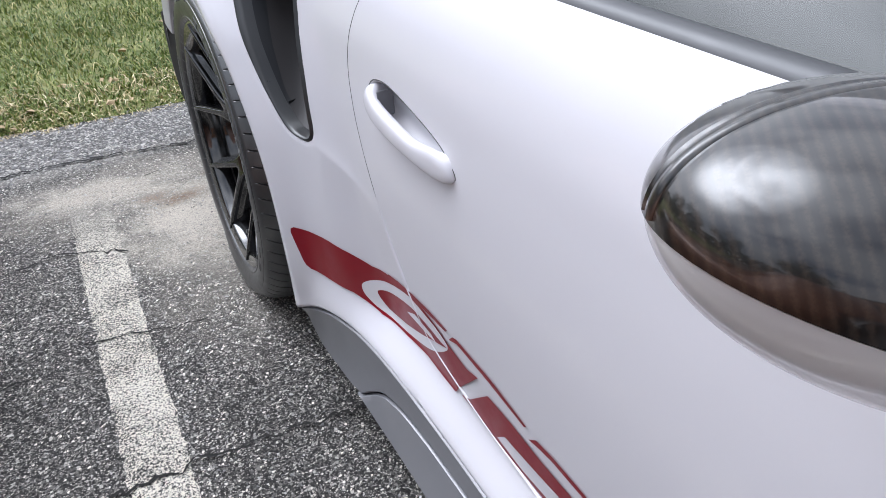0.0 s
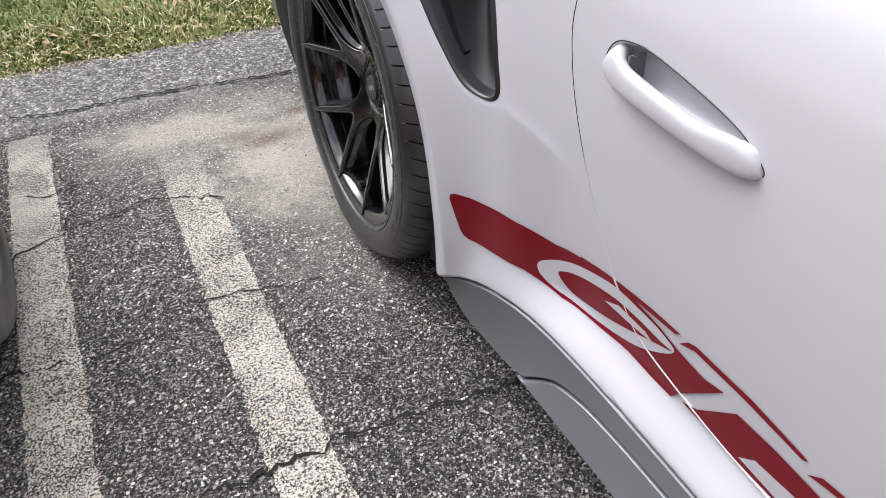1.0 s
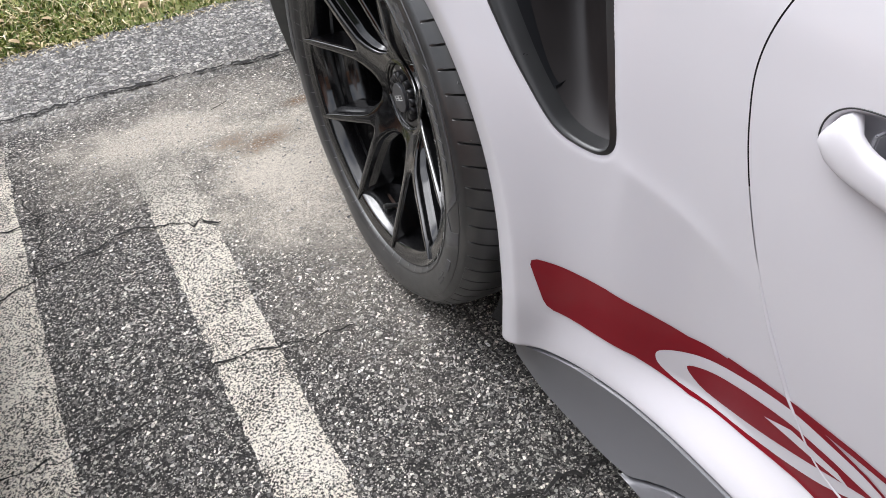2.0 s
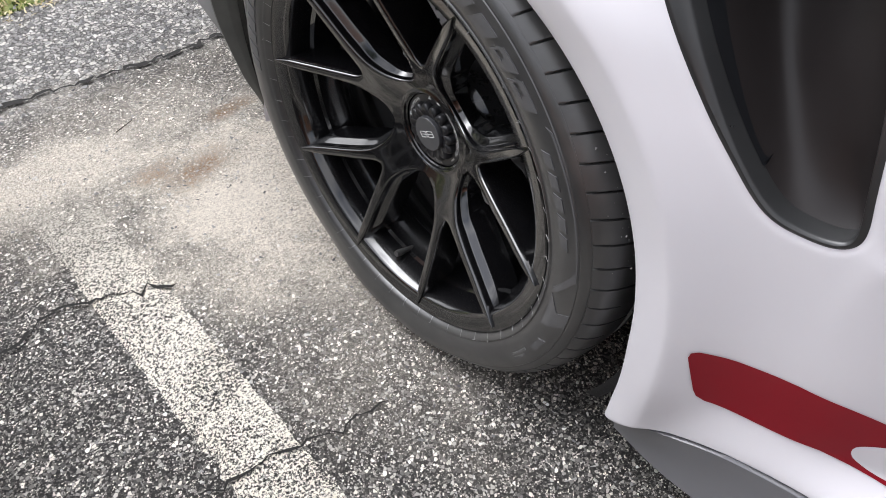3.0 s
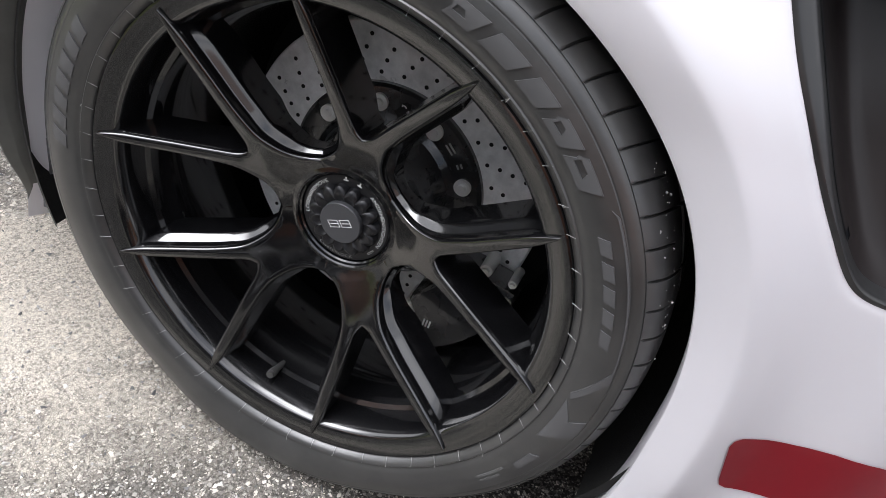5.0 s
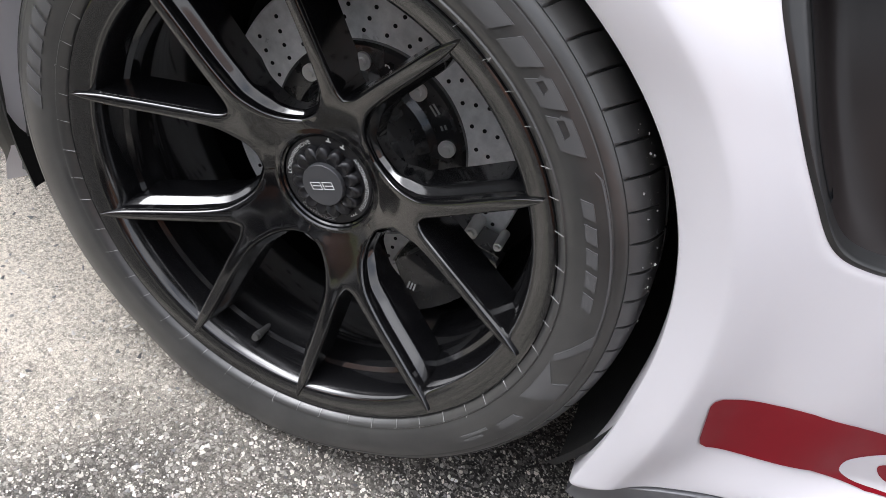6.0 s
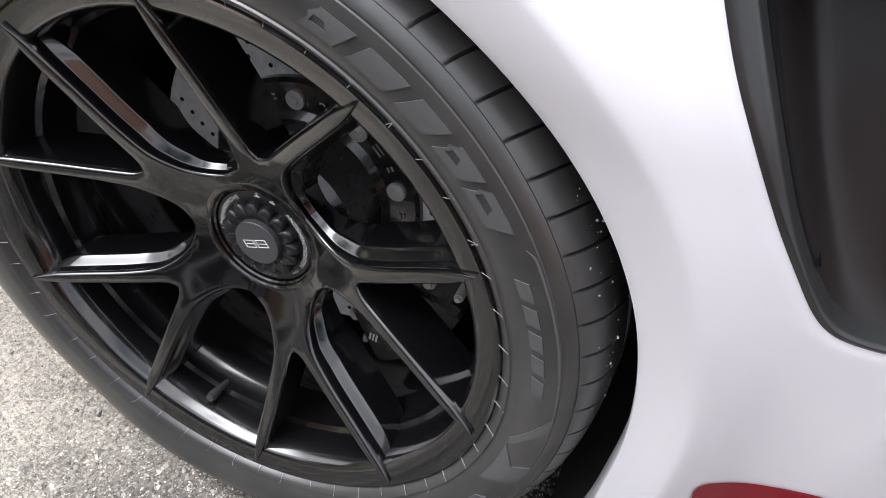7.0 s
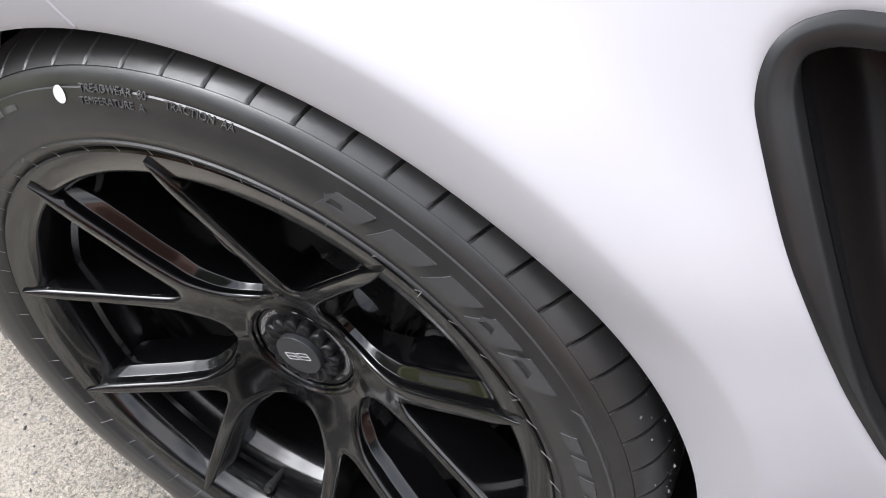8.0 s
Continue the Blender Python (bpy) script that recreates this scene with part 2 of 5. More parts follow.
    link(m, sep, "Y", far, 2)
    m.node_tree.links.new(far.outputs[0], edge.inputs["Value"])
    gcol, gface, _ = stones(m, c, 95, ((0.0, (0.10, 0.10, 0.105)), (0.5, (0.27, 0.268, 0.27)), (1.0, (0.66, 0.645, 0.62))), 5.5)
    col = blend(m, edge.outputs["Result"], col, blend(m, gface, (0.05, 0.048, 0.045), gcol))
    if painted:
        wear = noise_tex(m, c, 250, 5, 0.72)
        wear2 = noise_tex(m, c, 9, 4, 0.6)
        w = math_node(m, "MULTIPLY", wear.outputs["Fac"], 1.0)
        t = m.node_tree.nodes.new("ShaderNodeMath")
        t.operation = "MULTIPLY_ADD"
        link(m, wear2, "Fac", t, 0)
        t.inputs[1].default_value = 0.22
        m.node_tree.links.new(w, t.inputs[2])
        keep = node(m, "MapRange", From_Min=0.575, From_Max=0.635, To_Min=0.0, To_Max=1.0)
        m.node_tree.links.new(t.outputs[0], keep.inputs["Value"])
        cream = blend(m, wear2.outputs["Fac"], (0.66, 0.62, 0.55), (0.76, 0.73, 0.67))
        fade = node(m, "MapRange", From_Min=0.70, From_Max=0.42, To_Min=0.2, To_Max=1.0)
        aside = node(m, "MapRange", From_Min=-0.45, From_Max=-0.55, To_Min=0.0, To_Max=0.36)
        link(m, sep, "X", aside, "Value")
        m.node_tree.links.new(math_node(m, "SUBTRACT", far.outputs[0], aside.outputs["Result"]), fade.inputs["Value"])
        col = blend(m, math_node(m, "MULTIPLY", keep.outputs["Result"], fade.outputs["Result"]), blend(m, math_node(m, "MULTIPLY", fade.outputs["Result"], 0.5), col, binder), cream)
    lift = m.node_tree.nodes.new("ShaderNodeMix")
    lift.data_type, lift.blend_type, lift.clamp_result = "RGBA", "MULTIPLY", True
    lift.inputs["Factor"].default_value = 1.0
    lift.inputs[7].default_value = (1.18, 1.16, 1.115, 1)
    m.node_tree.links.new(col, lift.inputs[6])
    m.node_tree.links.new(lift.outputs[2], bsdf(m).inputs["Base Color"])
    h = math_node(m, "ADD", math_node(m, "MULTIPLY", face, 0.5), math_node(m, "MULTIPLY", big_on, 0.5))
    b = node(m, "Bump", Strength=0.9, Distance=0.005)
    m.node_tree.links.new(h, b.inputs["Height"])
    b2 = node(m, "Bump", Strength=0.5, Distance=0.004)
    link(m, grain, "Fac", b2, "Height")
    link(m, b, "Normal", b2, "Normal")
    link(m, b2, "Normal", bsdf(m), "Normal")
    return m


ASPHALT, LINEPAINT = asphalt(), asphalt(True)
CRACK = material("crack_shadow_dirt", (0.013, 0.012, 0.011), 1.0)
SOIL = vary(material("lawn_soil", (0.08, 0.06, 0.04), 1.0), 18, (0.08, 0.11, 0.03), (0.24, 0.23, 0.09))


def island_colours(name, stops, rough=0.8):
    m = material(name, stops[0][1], rough)
    g = node(m, "NewGeometry")
    r = ramp(m, *stops)
    link(m, g, "Random Per Island", r, "Fac")
    link(m, r, "Color", bsdf(m), "Base Color")
    return m


GRASS = island_colours("grass_blades", ((0.0, (0.045, 0.085, 0.010)), (0.45, (0.115, 0.17, 0.022)), (0.78, (0.22, 0.255, 0.05)), (1.0, (0.50, 0.43, 0.20))), 0.6)
STRAW = island_colours("dry_grass", ((0.0, (0.34, 0.26, 0.13)), (0.6, (0.58, 0.48, 0.28)), (1.0, (0.75, 0.67, 0.46))))
GRIT = island_colours("grit", ((0.0, (0.09, 0.09, 0.092)), (0.5, (0.27, 0.265, 0.26)), (1.0, (0.68, 0.66, 0.62))), 0.9)
LEAFLITTER = island_colours("dead_leaves", ((0.0, (0.20, 0.11, 0.05)), (0.5, (0.38, 0.27, 0.14)), (1.0, (0.60, 0.50, 0.36))))
FOLIAGE = island_colours("tree_leaves", ((0.0, (0.02, 0.045, 0.012)), (1.0, (0.07, 0.11, 0.03))))
BARK = vary(material("bark", (0.06, 0.045, 0.035), 0.95), 12, (0.03, 0.024, 0.02), (0.10, 0.08, 0.06))
BRICKWALL = vary(material("brown_brick", (0.26, 0.12, 0.06), 0.9), 6, (0.2, 0.085, 0.04), (0.32, 0.16, 0.085))
NEIGHBOUR = roughen(material("copper_brown_car_paint", (0.24, 0.092, 0.042), 0.35, 0.2, 0.6), 6, 0.3, 0.4)
ALLOY = roughen(material("silver_alloy", (0.5, 0.5, 0.5), 0.35, 0.9), 20, 0.3, 0.45)


# ---- building helpers ----
def flat_mesh(name, verts, faces, mat, parent=None, label="", soft=True):
    me = bpy.data.meshes.new(name)
    me.from_pydata([tuple(map(float, v)) for v in verts], [], faces)
    me.materials.append(mat)
    if soft:
        me.polygons.foreach_set("use_smooth", [True] * len(me.polygons))
    me.update()
    ob = new(name, me)
    if parent is not None:
        ob.parent = parent
    return tagged(ob, label)


def part(name, bm, mat, parent=None, label="", soft=True, angle=40):
    bmesh.ops.recalc_face_normals(bm, faces=bm.faces)
    me = bpy.data.meshes.new(name)
    if soft:
        for e in bm.edges:
            if len(e.link_faces) == 2:
                e.smooth = e.calc_face_angle(0) < radians(angle)
        for f in bm.faces:
            f.smooth = True
    bm.to_mesh(me)
    bm.free()
    me.materials.append(mat)
    ob = new(name, me)
    if parent is not None:
        ob.parent = parent
    return tagged(ob, label)


def sharp(ob, angle=40):
    """Marks the edges of a soft-shaded mesh that stay crisp."""
    bm = bmesh.new()
    bm.from_mesh(ob.data)
    bmesh.ops.recalc_face_normals(bm, faces=bm.faces)
    for e in bm.edges:
        if len(e.link_faces) == 2:
            e.smooth = e.calc_face_angle(0) < radians(angle)
    bm.to_mesh(ob.data)
    bm.free()
    return ob


def grid_faces(rows, cols, wrap=False):
    faces = []
    for i in range(rows - 1):
        for j in range(cols if wrap else cols - 1):
            k = (j + 1) % cols
            faces.append((i * cols + j, i * cols + k, (i + 1) * cols + k, (i + 1) * cols + j))
    return faces


def lathe(name, profile, mat, parent, segs=180, label="", shape=None, angle=40):
    """A ring about the wheel's axle, the x axis, from (radius, x) pairs."""
    a = np.linspace(0, 2 * math.pi, segs, endpoint=False)
    verts = []
    for n, (r, x) in enumerate(profile):
        for i, t in enumerate(a):
            rr, xx, *turn = (r, x) if shape is None else shape(r, x, t, i)
            t = t + turn[0] if turn else t
            verts.append((xx, rr * math.cos(t), rr * math.sin(t)))
    return sharp(flat_mesh(name, verts, grid_faces(len(profile), segs, True), mat, parent, label), angle)


def loops_mesh(name, loops, mat, parent=None, label="", cap_first=False, cap_last=False, angle=35):
    """Skin through closed loops of equally many points."""
    n = len(loops[0])
    verts = [v for lp in loops for v in lp]
    faces = grid_faces(len(loops), n, True)
    if cap_first:
        faces.append(tuple(range(n))[::-1])
    if cap_last:
        faces.append(tuple(range((len(loops) - 1) * n, len(loops) * n)))
    return sharp(flat_mesh(name, verts, faces, mat, parent, label), angle)


def offset_loop(loop, d):
    """A closed 2D loop (anticlockwise) moved inward by d."""
    p = np.array(loop, float)
    t = np.roll(p, -1, 0) - np.roll(p, 1, 0)
    t /= np.linalg.norm(t, axis=1)[:, None] + 1e-9
    return p + np.stack([-t[:, 1], t[:, 0]], 1) * np.asarray(d).reshape(-1, 1)


def relax(loop, n):
    """Rounds the corners of a closed loop."""
    for _ in range(n):
        loop = 0.25 * np.roll(loop, 1, 0) + 0.5 * loop + 0.25 * np.roll(loop, -1, 0)
    return loop


def rounded(points, per=14, closed=True):
    """A smooth closed curve through a few 2D points (Catmull-Rom)."""
    p = [np.array(q, float) for q in points]
    out, n = [], len(p)
    for i in range(n):
        a, b, c, d = p[i - 1], p[i], p[(i + 1) % n], p[(i + 2) % n]
        for s in np.linspace(0, 1, per, endpoint=False):
            out.append(0.5 * (2 * b + (c - a) * s + (2 * a - 5 * b + 4 * c - d) * s**2 + (3 * b - a - 3 * c + d) * s**3))
    out = np.array(out)
    area = np.sum(out[:, 0] * np.roll(out[:, 1], -1) - np.roll(out[:, 0], -1) * out[:, 1])
    return out if area > 0 else out[::-1]


def inside(poly, y, z):
    """Which of the points lie in a 2D polygon."""
    y, z = np.asarray(y), np.asarray(z)
    hit = np.zeros(y.shape, bool)
    a = np.asarray(poly)
    for (y0, z0), (y1, z1) in zip(a, np.roll(a, -1, 0)):
        cross = (z0 > z) != (z1 > z)
        with np.errstate(divide="ignore", invalid="ignore"):
            hit ^= cross & (y < (y1 - y0) * (z - z0) / (z1 - z0 + 1e-12) + y0)
    return hit


def prism(bm, points, x0, x1, axis="x"):
    """Adds a prism on a 2D outline (y, z) between two x."""
    lo = [bm.verts.new((x0, p[0], p[1])) for p in points]
    hi = [bm.verts.new((x1, p[0], p[1])) for p in points]
    n = len(points)
    for i in range(n):
        bm.faces.new((lo[i], lo[(i + 1) % n], hi[(i + 1) % n], hi[i]))
    bm.faces.new(lo[::-1])
    bm.faces.new(hi)


def box(bm, cx, cy, cz, sx, sy, sz, bevel=0.0, turn=None):
    r = bmesh.ops.create_cube(bm, size=1.0)
    bmesh.ops.scale(bm, vec=(sx, sy, sz), verts=r["verts"])
    if bevel:
        es = list({e for v in r["verts"] for e in v.link_edges})
        b = bmesh.ops.bevel(bm, geom=es, offset=bevel, segments=2, affect="EDGES")
        r["verts"] = list({v for f in b["faces"] for v in f.verts} | {v for v in r["verts"] if v.is_valid})
    m = Matrix.Translation((cx, cy, cz)) @ (turn or Matrix())
    bmesh.ops.transform(bm, matrix=m, verts=r["verts"])


def rod(bm, a, b, r0, r1=None, segs=12):
    a, b = Vector(a), Vector(b)
    d = b - a
    res = bmesh.ops.create_cone(bm, cap_ends=True, segments=segs, radius1=r0, radius2=r0 if r1 is None else r1, depth=d.length)
    bmesh.ops.transform(bm, matrix=Matrix.Translation((a + b) / 2) @ d.to_track_quat("Z", "Y").to_matrix().to_4x4(), verts=res["verts"])



# ---- the shape of the car's flank ----
def curve(pts):
    """A smooth interpolant through a few (a, b) pairs, for arrays."""
    a = np.array(sorted(pts), float)
    xs, ys = a[:, 0], a[:, 1]
    d = np.gradient(ys, xs)

    def at(v):
        v = np.clip(np.asarray(v, float), xs[0], xs[-1])
        i = np.clip(np.searchsorted(xs, v) - 1, 0, len(xs) - 2)
        h = xs[i + 1] - xs[i]
        s = (v - xs[i]) / h
        return (2*s**3 - 3*s**2 + 1)*ys[i] + (s**3 - 2*s**2 + s)*h*d[i] + (3*s**2 - 2*s**3)*ys[i + 1] + (s**3 - s**2)*h*d[i + 1]
    return at


def smooth(a, b, v):
    s = np.clip((np.asarray(v, float) - a) / (b - a), 0, 1)
    return s * s * (3 - 2 * s)


def soft_min(a, b, k):
    return 0.5 * (a + b - np.sqrt((a - b) ** 2 + k * k))


HUB_Z = 0.355
# the wheel arch's radius by degrees round the hub, from the rear over the top to the sill
ARCH_R = curve([(-90, 0.41), (-20, 0.41), (0, 0.397), (20, 0.385), (45, 0.376), (70, 0.3725), (90, 0.372), (113, 0.374), (130, 0.3765), (141, 0.380), (153, 0.383), (163, 0.385), (174, 0.389), (186, 0.398), (195, 0.413), (200, 0.423), (206, 0.440), (215, 0.47), (270, 0.5)])
ARCH_IN = curve([(0.10, 0.020), (0.17, 0.0195), (0.36, 0.0178), (0.40, 0.0175), (0.47, 0.0165), (0.53, 0.014), (0.60, 0.0105), (0.635, 0.008), (0.69, 0.001), (0.75, 0.0), (1.2, 0.0)])
DOOR_X = curve([(0.2, 0.122), (0.3, 0.117), (0.4, 0.110), (0.5, 0.103), (0.6, 0.100), (0.7, 0.104), (0.76, 0.111), (0.81, 0.126), (0.85, 0.148), (0.88, 0.170), (0.95, 0.23), (1.0, 0.3)])
FLARE_X = curve([(-0.09, 0.004), (-0.02, 0.003), (0, 0), (0.012, -0.0026), (0.025, -0.0046), (0.038, -0.0060), (0.043, -0.0061), (0.047, -0.0052), (0.052, -0.0030), (0.059, 0.0010), (0.068, 0.0065), (0.080, 0.015), (0.10, 0.029), (0.134, 0.047), (0.184, 0.068), (0.25, 0.098), (0.32, 0.127), (0.47, 0.17), (0.82, 0.26)])
SILL_Z = curve([(-3.4, 0.225), (-0.9, 0.228), (-0.83, 0.230), (-0.75, 0.233), (-0.66, 0.235), (-0.62, 0.2335), (-0.57, 0.227), (-0.52, 0.217), (-0.48, 0.202), (-0.44, 0.184), (-0.413, 0.167), (-0.38, 0.155)])
SILL_X = curve([(-3.4, 0.088), (-1.2, 0.086), (-0.9, 0.083), (-0.76, 0.077), (-0.66, 0.068), (-0.58, 0.056), (-0.50, 0.040), (-0.416, 0.024), (-0.36, 0.020)])
SHUT_Y = curve([(0.404, -0.778), (0.486, -0.730), (0.577, -0.688), (0.656, -0.661), (0.710, -0.652), (0.762, -0.663), (0.82, -0.695), (0.88, -0.745)])
SHUT_Z = curve([(-1.8261, 0.2915), (-1.0867, 0.2983), (-0.9957, 0.3051), (-0.9036, 0.3228), (-0.8585, 0.3345), (-0.8363, 0.3433), (-0.8204, 0.355), (-0.7999, 0.3779), (-0.7779, 0.4038)])


def arch_angle(y, z):
    """Degrees round the hub, -90 to 270, from the rear over the top."""
    a = np.degrees(np.arctan2(np.asarray(z, float) - HUB_Z, np.asarray(y, float)))
    return np.where(a < -90, a + 360, a)


def flank(y, z):
    """The x of the car's outer skin beside the point (y, z)."""
    y, z = np.asarray(y, float), np.asarray(z, float)
    d = np.hypot(y, z - HUB_Z) - ARCH_R(arch_angle(y, z))
    x = soft_min(DOOR_X(z) + 0.35 * np.maximum(0, y + 0.5) ** 2, FLARE_X(d), 0.012)
    x = x + ARCH_IN(z) * smooth(-0.05, -0.20, y) * smooth(0.22, 0.06, d)
    # the sill kicks out to the skirt
    foot = SILL_Z(y)
    ledge = smooth(np.maximum(foot + 0.06, 0.305), foot + 0.004, z) * smooth(-0.40, -0.50, y)
    x = x + ledge * (SILL_X(y) - x)
    x = x + 0.004 * smooth(0.006, 0.0, z - foot) * smooth(-0.38, -0.44, y)
    # a soft crease from the foot of the intake to the door
    off = z - (0.553 + 0.34 * (y + 0.545))
    x = x - 0.0035 * np.exp(-np.maximum(off, 0) / 0.016) * np.exp(-np.maximum(-off, 0) / 0.05) * smooth(-0.53, -0.56, y) * smooth(-0.73, -0.60, y)
    return x + 0.0008 * smooth(0.0023, 0.0, d)


# ---- the ground: asphalt bay, painted lines, lawn ----
def ground_sheet():
    ys = np.concatenate([np.linspace(-400, -4, 6), np.linspace(-3, 2.0, 60), np.linspace(3, 400, 6)])
    xs = np.concatenate([np.linspace(-400, -4, 6), np.linspace(-3, 3, 60), np.linspace(4, 400, 6)])
    verts = []
    for y in ys:
        for x in xs:
            near = abs(x) < 3.5 and -3.5 < y < 2.5
            verts.append((x, y, 0.004 * (noise.noise((x * 1.3, y * 1.3, 0.3))) - 0.002 if near else -0.002))
    return flat_mesh("ground", verts, grid_faces(len(ys), len(xs)), ASPHALT)


tagged(ground_sheet(), "old cracked grey asphalt of a car park with sand and stains", "asphalt", kind="structure")


def paint_line(name, a, b, width, label):
    """A worn strip of road paint with uneven edges."""
    a, b = np.array(a), np.array(b)
    n = 220
    d = (b - a) / np.linalg.norm(b - a)
    side = np.array([-d[1], d[0]])
    rng = np.random.RandomState(5)
    verts, cols = [], 7
    for i, s in enumerate(np.linspace(0, 1, n)):
        p = a + s * (b - a)
        w0, w1 = (width / 2 + 0.002 * rng.randn() for _ in range(2))
        for k, u in enumerate(np.linspace(-1, 1, cols)):
            q = p + side * u * (w0 if u < 0 else w1)
            z = 0.0034 * (1 - abs(u) ** 8) + 0.004 * noise.noise((q[0] * 1.3, q[1] * 1.3, 0.3)) - 0.0008
            verts.append((*q, z))
    ob = flat_mesh(name, verts, grid_faces(n, cols), LINEPAINT)
    return tagged(ob, label, "road marking", "bay lines", "structure")


paint_line("bay_line", (-0.328, 0.64), (-0.272, -3.6), 0.112, "worn white painted line between parking bays")
paint_line("bay_line", (-0.704, 0.90), (-0.632, -3.6), 0.110, "worn white painted line beside the neighbouring bay")


def crack(points, width, seed):
    rng = np.random.RandomState(seed)
    p = np.array(points, float)
    seg = [p[0]]
    for a, b in zip(p[:-1], p[1:]):
        k = max(3, int(np.linalg.norm(b - a) / 0.012))
        for s in np.linspace(0, 1, k + 1)[1:]:
            seg.append(a + s * (b - a) + rng.randn(2) * 0.0055 * (s < 1))
    seg = np.array(seg)
    t = np.gradient(seg, axis=0)
    t /= np.linalg.norm(t, axis=1)[:, None]
    nrm = np.stack([-t[:, 1], t[:, 0]], 1)
    w = width * 1.25 * (0.25 + 1.1 * rng.rand(len(seg), 1) ** 1.5)
    w[0] = w[-1] = 0.0003
    verts = []
    for q in (seg + nrm * w / 2, seg - nrm * w / 2):
        verts += [(x, y, 0.0042 + 0.004 * noise.noise((x * 1.3, y * 1.3, 0.3))) for x, y in q]
    n = len(seg)
    ob = flat_mesh("crack", verts, [(i, i + 1, n + i + 1, n + i) for i in range(n - 1)], CRACK, soft=False)
    tagged(ob, "thin dark crack running across the asphalt", "crack", "asphalt cracks", "structure")


crack([(-1.2, 0.16), (-0.775, 0.284), (-0.585, 0.353), (-0.419, 0.387), (-0.33, 0.345), (-0.249, 0.306)], 0.005, 1)
crack([(-0.9, -0.50), (-0.62, -0.53), (-0.459, -0.546), (-0.333, -0.551), (-0.219, -0.542), (-0.035, -0.557), (0.074, -0.569), (0.3, -0.6)], 0.006, 2)
crack([(-1.3, 1.12), (-0.772, 1.074), (-0.613, 1.024), (-0.412, 1.017), (-0.221, 0.997), (0.027, 0.947), (0.3, 0.93)], 0.010, 3)
crack([(-0.42, -0.06), (-0.358, -0.073), (-0.252, -0.089), (-0.195, -0.109), (-0.12, -0.12)], 0.004, 4)
crack([(-0.78, -0.10), (-0.696, -0.121), (-0.589, -0.137), (-0.5, -0.13)], 0.004, 5)
crack([(-0.72, 0.56), (-0.66, 0.53), (-0.58, 0.55)], 0.004, 6)
crack([(-0.62, 0.353), (-0.6, 0.5), (-0.64, 0.7)], 0.003, 8)


def chips(n, seed, x0, x1, y0, y1, low, high):
    """Loose grit: small angular stones."""
    rng = np.random.RandomState(seed)
    verts, faces = [], []
    base = np.array([(1, 0, -.3), (-.5, .9, -.3), (-.5, -.9, -.3), (.2, .1, .8), (.9, .5, .2), (-.8, .1, .3)])
    tri = [(0, 1, 4), (1, 5, 3), (1, 3, 4), (0, 4, 3), (2, 0, 3), (2, 3, 5), (1, 2, 5), (0, 2, 1)]
    for _ in range(n):
        x, y = x0 + (x1 - x0) * rng.rand(), y0 + (y1 - y0) * rng.rand()
        s = low + (high - low) * rng.rand() ** 3
        t = rng.rand() * 6.28
        c, sn = math.cos(t), math.sin(t)
        k = len(verts)
        sx, sy, sz = s * (0.7 + 0.6 * rng.rand()), s * (0.5 + 0.5 * rng.rand()), s * 0.6
        z = 0.004 * noise.noise((x * 1.3, y * 1.3, 0.3)) - 0.002 + s * 0.12
        for a, b, h in base * (1 + 0.25 * rng.randn(6, 3)):
            a, b = a * sx, b * sy
            verts.append((x + a * c - b * sn, y + a * sn + b * c, z + h * sz))
        faces += [tuple(k + i for i in f) for f in tri]
    return verts, faces


v, f = chips(9000, 11, -1.3, 0.3, -1.0, 1.0, 0.0012, 0.0045)
tagged(flat_mesh("grit", v, f, GRIT, soft=False), "loose grit and small stone chips on the asphalt", "grit", kind="stuff")
v, f = chips(6500, 12, -1.9, 0.9, 0.95, 1.46, 0.002, 0.009)
tagged(flat_mesh("gravel", v, f, GRIT, soft=False), "loose grey gravel along the edge of the lawn", "gravel", kind="stuff")


def lawn_edge(x):
    return 1.385 - 0.035 * x + 0.05 * noise.noise((x * 2.1, 3.3, 0)) + 0.02 * noise.noise((x * 9, 1.3, 0))


def lawn_soil():
    xs = np.concatenate([np.linspace(-200, -4, 8), np.linspace(-3.8, 3, 160), np.linspace(4, 200, 8)])
    verts, rows = [], 26
    for j in range(rows):
        for x in xs:
            d = (j / (rows - 1)) ** 3.2
            e = lawn_edge(x) if abs(x) < 3.9 else 1.4
            y = e + d * 120
            h = 0.03 * (1 - math.exp(-(y - e) / 0.10)) - 0.004 + 0.02 * noise.noise((x * 2, y * 2, 5)) * min(1, (y - e) * 4)
            verts.append((x, y, h))
    return flat_mesh("lawn", verts, grid_faces(rows, len(xs)), SOIL)


tagged(lawn_soil(), "patchy lawn soil beside the asphalt", "lawn", kind="structure")


